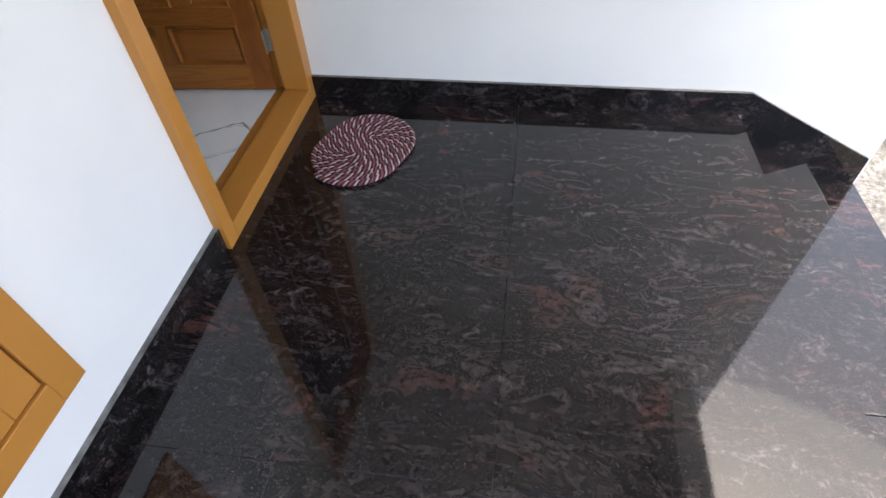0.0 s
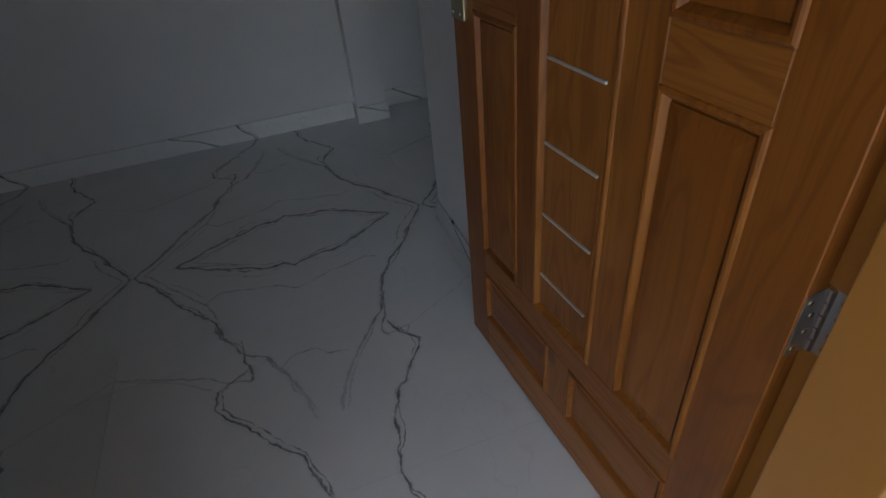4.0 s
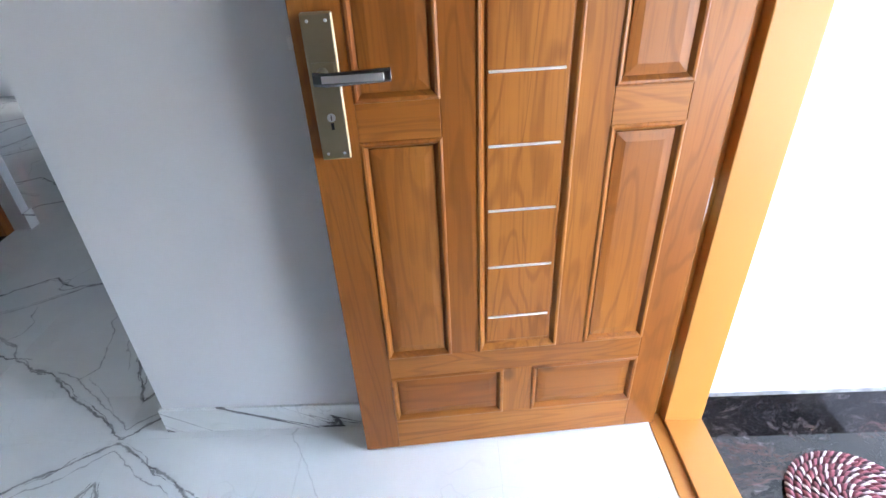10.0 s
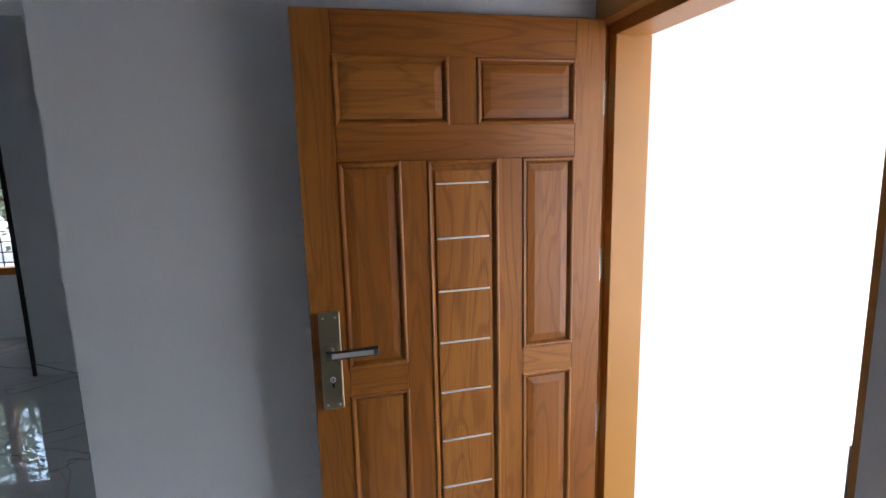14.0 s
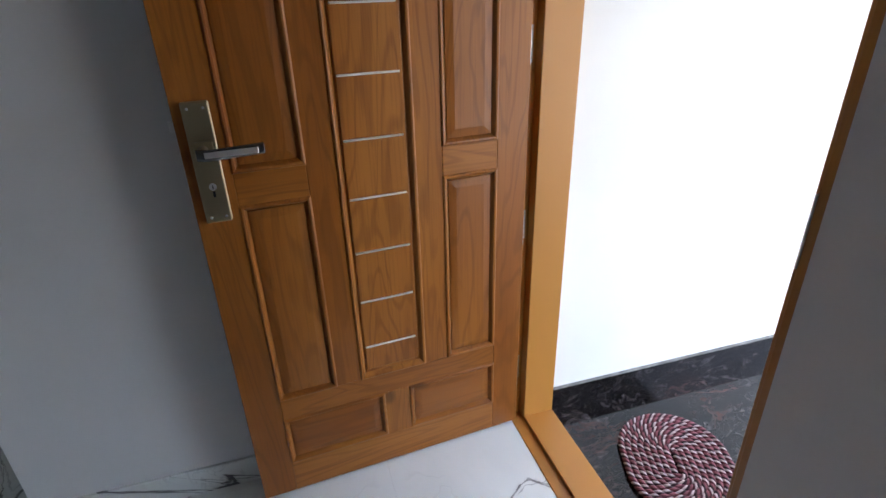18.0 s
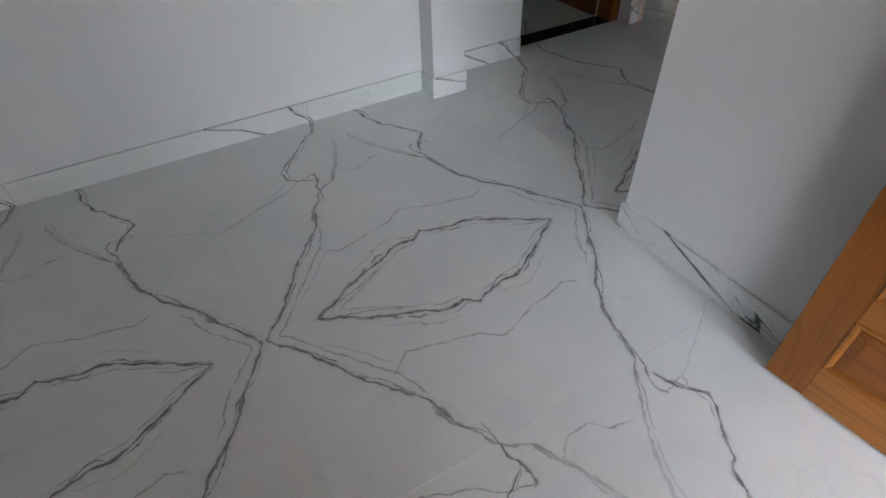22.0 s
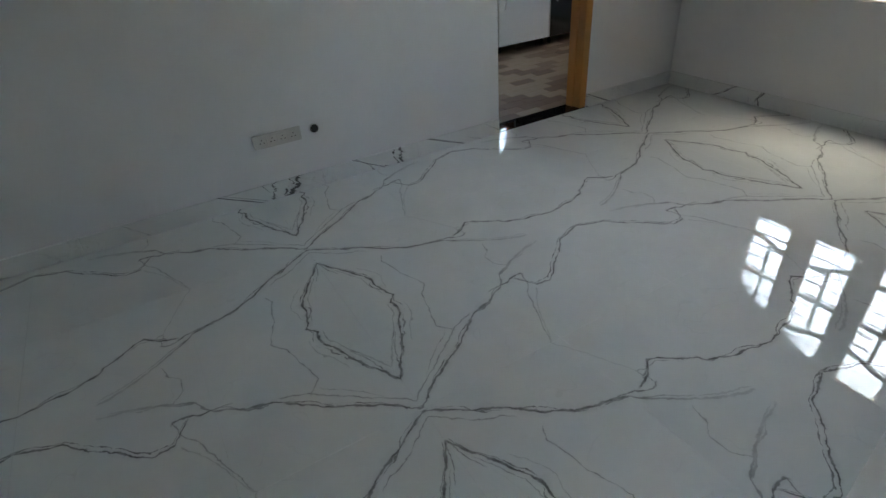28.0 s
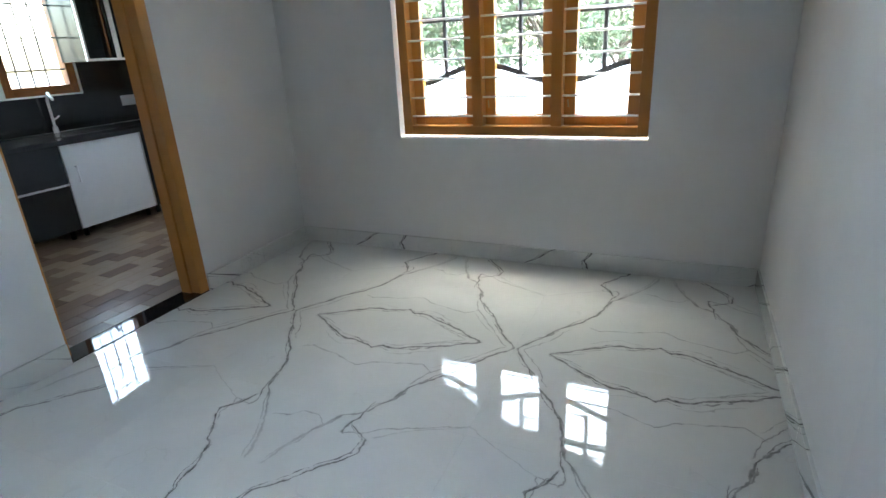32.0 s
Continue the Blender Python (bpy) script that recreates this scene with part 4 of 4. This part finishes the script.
TAP = thing("tap", pose(1.58, 5.38, 0.76), "chrome swan-neck kitchen tap on the worktop", "tap")
bm = bmesh.new()
cyl(bm, (0, 0, 0), (0, 0, 0.05), 0.02, 12)
cyl(bm, (0, 0, 0.05), (0, 0, 0.26), 0.011, 12)
cyl(bm, (0, 0, 0.26), (-0.04, -0.10, 0.32), 0.011, 12)
cyl(bm, (-0.04, -0.10, 0.32), (-0.06, -0.17, 0.27), 0.011, 12)
part("spout", bm, STEEL, TAP, smooth=True)
bm = bmesh.new()
cyl(bm, (0, 0, 0.10), (0.06, 0, 0.13), 0.007, 8)
part("lever", bm, STEEL, TAP)
KS = thing("kitchen_socket", pose(2.385, YB - 0.012, 0.95), "white switch socket plate on the black splashback", "socket")
part("plate", rbox((-0.12, -0.012, -0.045), (0.12, 0, 0.045), 0.003, 2), WHITE_PLASTIC, KS)
for i in range(3):
    part("switch", rbox((-0.10 + i * 0.07, -0.016, -0.025), (-0.05 + i * 0.07, -0.012, 0.025), 0.002), WHITE_PLASTIC, KS)

bm = bmesh.new()
box(bm, (-0.3, YK1, -0.12), (3.05, YB, -0.003))
kfloor = solid("floor_kitchen", bm, GROUT, "matt floor tiles in brown and beige parquet blocks", "floor", "structure")
KT = []
for nm, c1, c2 in (("beige_block", (0.40, 0.31, 0.225), (0.31, 0.23, 0.16)), ("brown_block", (0.16, 0.085, 0.045), (0.10, 0.05, 0.028)), ("mid_block", (0.24, 0.155, 0.10), (0.18, 0.11, 0.07))):
    k = Nodes(nm)
    n = k.noise(k.scaled(k.position(), (3, 40, 1)), 2.0, 4, 0.6, 0.4)
    KT.append(k.done(k.mix(k.range(k.math("ADD", n, k.math("MULTIPLY", k.random(), 0.15)), 0.35, 0.75), c1, c2), 0.30))
bw, bh = 0.22, 0.11
me3 = [mesh_of("block", rbox((0.001, 0.001, -0.003), (bw - 0.001, bh - 0.001, 0.0), 0.0008), m) for m in KT]
rng = random.Random(4)
for j in range(20):
    for i in range(13):
        x = -0.15 + i * bw - (j % 2) * 0.11
        y = YK1 + j * bh
        if x < -0.3 or x > 2.6 or y + bh > YB:
            continue
        b = new("block", me3[rng.choice((0, 0, 1, 2, 2))])
        b.parent = kfloor
        b.location = (x, y, 0)

bm = bmesh.new()
box(bm, (2.82, YK1, -0.003), (3.05, YB, 0.0))
part("far_blocks", bm, KT[2], kfloor)

# ---- wall fittings of the hall ----
SW = thing("switch_plate", pose(-1.322, Y2, 1.442), "white modular switch plate on the hall wall", "light switch")
part("base", rbox((-0.076, 0, -0.042), (0.076, 0.003, 0.042), 0.001, 2), WHITE_PLASTIC, SW)
part("cover", rbox((-0.072, 0.003, -0.038), (0.072, 0.005, 0.038), 0.0008, 2), WHITE_PLASTIC, SW)
for i in range(4):
    part("switch", rbox((-0.066 + i * 0.034, 0.005, -0.027), (-0.035 + i * 0.034, 0.0075, 0.027), 0.0008, 2), WHITE_PLASTIC, SW)
GREY = plain_mat("masking_tape", (0.62, 0.63, 0.62), 0.6)
for x, z, nm in ((-1.34, 0.355, "conduit_outlet"),):
    o = thing(nm, pose(x, YK0, z), "open round conduit outlet in the white wall", "outlet")
    bm = bmesh.new()
    cyl(bm, (0, 0.0, 0), (0, -0.003, 0), 0.030, 20)
    part("collar", bm, GREY, o)
    bm = bmesh.new()
    cyl(bm, (0.002, -0.0028, 0), (0.002, -0.0045, 0), 0.024, 20)
    part("opening", bm, DARK, o)
SOCKET_GREY = plain_mat("pale_grey_plastic", (0.56, 0.545, 0.52), 0.4, 0, 0.02)
SO = thing("wall_socket", pose(-1.555, YK0, 0.352), "long pale grey modular socket plate in the hall wall", "socket")
part("plate", rbox((-0.135, -0.006, -0.040), (0.135, 0, 0.040), 0.002, 2), SOCKET_GREY, SO)
for i in range(4):
    m = part("module", rbox((-0.118 + i * 0.060, -0.009, -0.026), (-0.062 + i * 0.060, -0.006, 0.026), 0.001), SOCKET_GREY, SO)
    bm = bmesh.new()
    for dx, dz in ((0.0, 0.010), (-0.010, -0.008), (0.010, -0.008)):
        cyl(bm, (-0.090 + i * 0.060 + dx, -0.0088, dz), (-0.090 + i * 0.060 + dx, -0.0096, dz), 0.0032, 10)
    part("pin_holes", bm, DARK, m)

# ---- floor tiles of room and hall ----
tile_me = {}
x_lines = [-1.68 + 0.6 * i for i in range(-11, 7)]
y_lines = [0.006 + 1.2 * i for i in range(-4, 4)]
rooms = ((XL, YS, XI, Y1), (-4.45, -0.45, XL - 0.15, Y1), (-4.45, Y1, XE, Y2), (-5.5, Y2, XW0, YK0))
for (ra, rb, rc, rd) in rooms:
    for xa in x_lines:
        for ya in y_lines:
            lo = (max(xa, ra), max(ya, rb))
            hi = (min(xa + 0.6, rc), min(ya + 1.2, rd))
            if hi[0] - lo[0] < 0.004 or hi[1] - lo[1] < 0.004:
                continue
            g = 0.0002
            size = (round(hi[0] - lo[0], 4), round(hi[1] - lo[1], 4))
            if size not in tile_me:
                tile_me[size] = mesh_of("tile", rbox((g, g, -0.0024), (size[0] - g, size[1] - g, 0.0), 0.0002), MARBLE)
            t = new("tile", tile_me[size])
            t.parent = floor
            t.location = (lo[0], lo[1], 0)

# ---- outdoors ----
k = Nodes("gravel_and_earth")
n = k.noise(k.position(), 45, 5, 0.7)
k.bump(n, 0.6, 0.02)
GRAVEL = k.done(k.ramp(n, [(0.3, (0.05, 0.05, 0.045)), (0.5, (0.16, 0.155, 0.145)), (0.68, (0.32, 0.31, 0.295))]), 0.9)
bm = bmesh.new()
bmesh.ops.create_grid(bm, x_segments=2, y_segments=2, size=300, matrix=Matrix.Translation((0, 0, -0.5)))
solid("ground", bm, GRAVEL, "pale gravel yard around the house", "ground", "structure")
PAVE = plain_mat("pale_concrete", (0.45, 0.45, 0.43), 0.8, 0, 0.2)
bm = bmesh.new()
box(bm, (3.0, -8, -0.52), (9.0, 9, -0.47))
solid("pavement", bm, PAVE, "pale concrete drive in front of the house", "pavement", "structure")
bm = bmesh.new()
box(bm, (11.5, -14, -0.5), (11.65, 16, 0.75))
solid("wall_boundary", bm, PORCH_WALL, "white painted compound wall", "wall", "structure")
TARP = plain_mat("blue_tarpaulin", (0.10, 0.30, 0.62), 0.5)
bm = bmesh.new()
bmesh.ops.create_grid(bm, x_segments=14, y_segments=20, size=1, matrix=Matrix.Translation((9.2, 0.2, -0.30)) @ Matrix.Diagonal((0.7, 1.6, 1, 1)))
for v in bm.verts:
    v.co.z += 0.10 * noise.noise(v.co * 1.7)
bmesh.ops.solidify(bm, geom=list(bm.faces), thickness=0.01)
box(bm, (8.6, -1.2, -0.47), (9.8, 1.6, -0.36))
solid("tarpaulin", bm, TARP, "blue tarpaulin sheet over a low pile in the drive", "tarpaulin")
k = Nodes("leaf")
r = k.node("ShaderNodeNewGeometry").outputs["Random Per Island"]
LEAFM = k.done(k.ramp(r, [(0.0, (0.05, 0.085, 0.04)), (0.5, (0.085, 0.12, 0.06)), (1.0, (0.12, 0.155, 0.08))]), 0.5)
BARK = plain_mat("bark", (0.13, 0.10, 0.075), 0.9, 0, 0.4)


def tree(x, y, h, spread, seed):
    rg = random.Random(seed)
    t = thing("tree", pose(x, y, -0.5), "leafy green garden tree beyond the yard", "tree", "garden trees")
    bm = bmesh.new()
    tips = []
    cyl(bm, (0, 0, 0), (0.1, 0.05, h * 0.5), 0.14, 9, 0.09)
    for i in range(13):
        a = i * 2.4 + rg.random()
        e = Vector((math.cos(a) * spread * rg.uniform(0.4, 0.9), math.sin(a) * spread * rg.uniform(0.4, 0.9), h * rg.uniform(0.30, 0.98)))
        s = Vector((0.05, 0.03, h * rg.uniform(0.15, 0.45)))
        cyl(bm, s, e, 0.06, 6, 0.015)
        tips += [s.lerp(e, q) for q in (0.55, 0.75, 0.9, 1.0)]
    part("trunk", bm, BARK, t)
    verts, faces = [], []
    for i in range(4200):
        c = rg.choice(tips)
        p = Vector((c.x + rg.gauss(0, spread * 0.17), c.y + rg.gauss(0, spread * 0.17), c.z + rg.gauss(0, h * 0.06)))
        d = Vector((rg.gauss(0, 1), rg.gauss(0, 1), rg.gauss(-0.4, 0.6))).normalized()
        s = d.cross(Vector((rg.gauss(0, 1), rg.gauss(0, 1), rg.gauss(0, 1)))).normalized()
        L, W = rg.uniform(0.10, 0.22), rg.uniform(0.03, 0.06)
        b = len(verts)
        verts += [p, p + d * L * 0.5 + s * W, p + d * L, p + d * L * 0.5 - s * W]
        faces.append((b, b + 1, b + 2, b + 3))
    me = bpy.data.meshes.new("crown")
    me.from_pydata(verts, [], faces)
    me.materials.append(LEAFM)
    cr = new("crown", me)
    cr.parent = t


for i, (x, y, h, s) in enumerate(((15.0, 4.4, 4.7, 2.8), (16.5, 7.0, 5.0, 3.0), (18.5, 11.5, 5.6, 3.4), (14.2, 6.4, 4.4, 2.4), (15.5, 2.4, 4.4, 2.4), (15.0, 9.2, 4.8, 2.6), (13.8, 12.5, 4.6, 2.4), (-9.5, 12.5, 5.5, 2.4), (-12.5, 14.0, 6.5, 2.8), (-7.2, 14.5, 5.0, 2.2), (-7.0, 8.6, 5.0, 2.2), (-8.9, 9.6, 5.5, 2.4), (-5.4, 9.4, 5.0, 2.0))):
    tree(x, y, h, s, 30 + i)
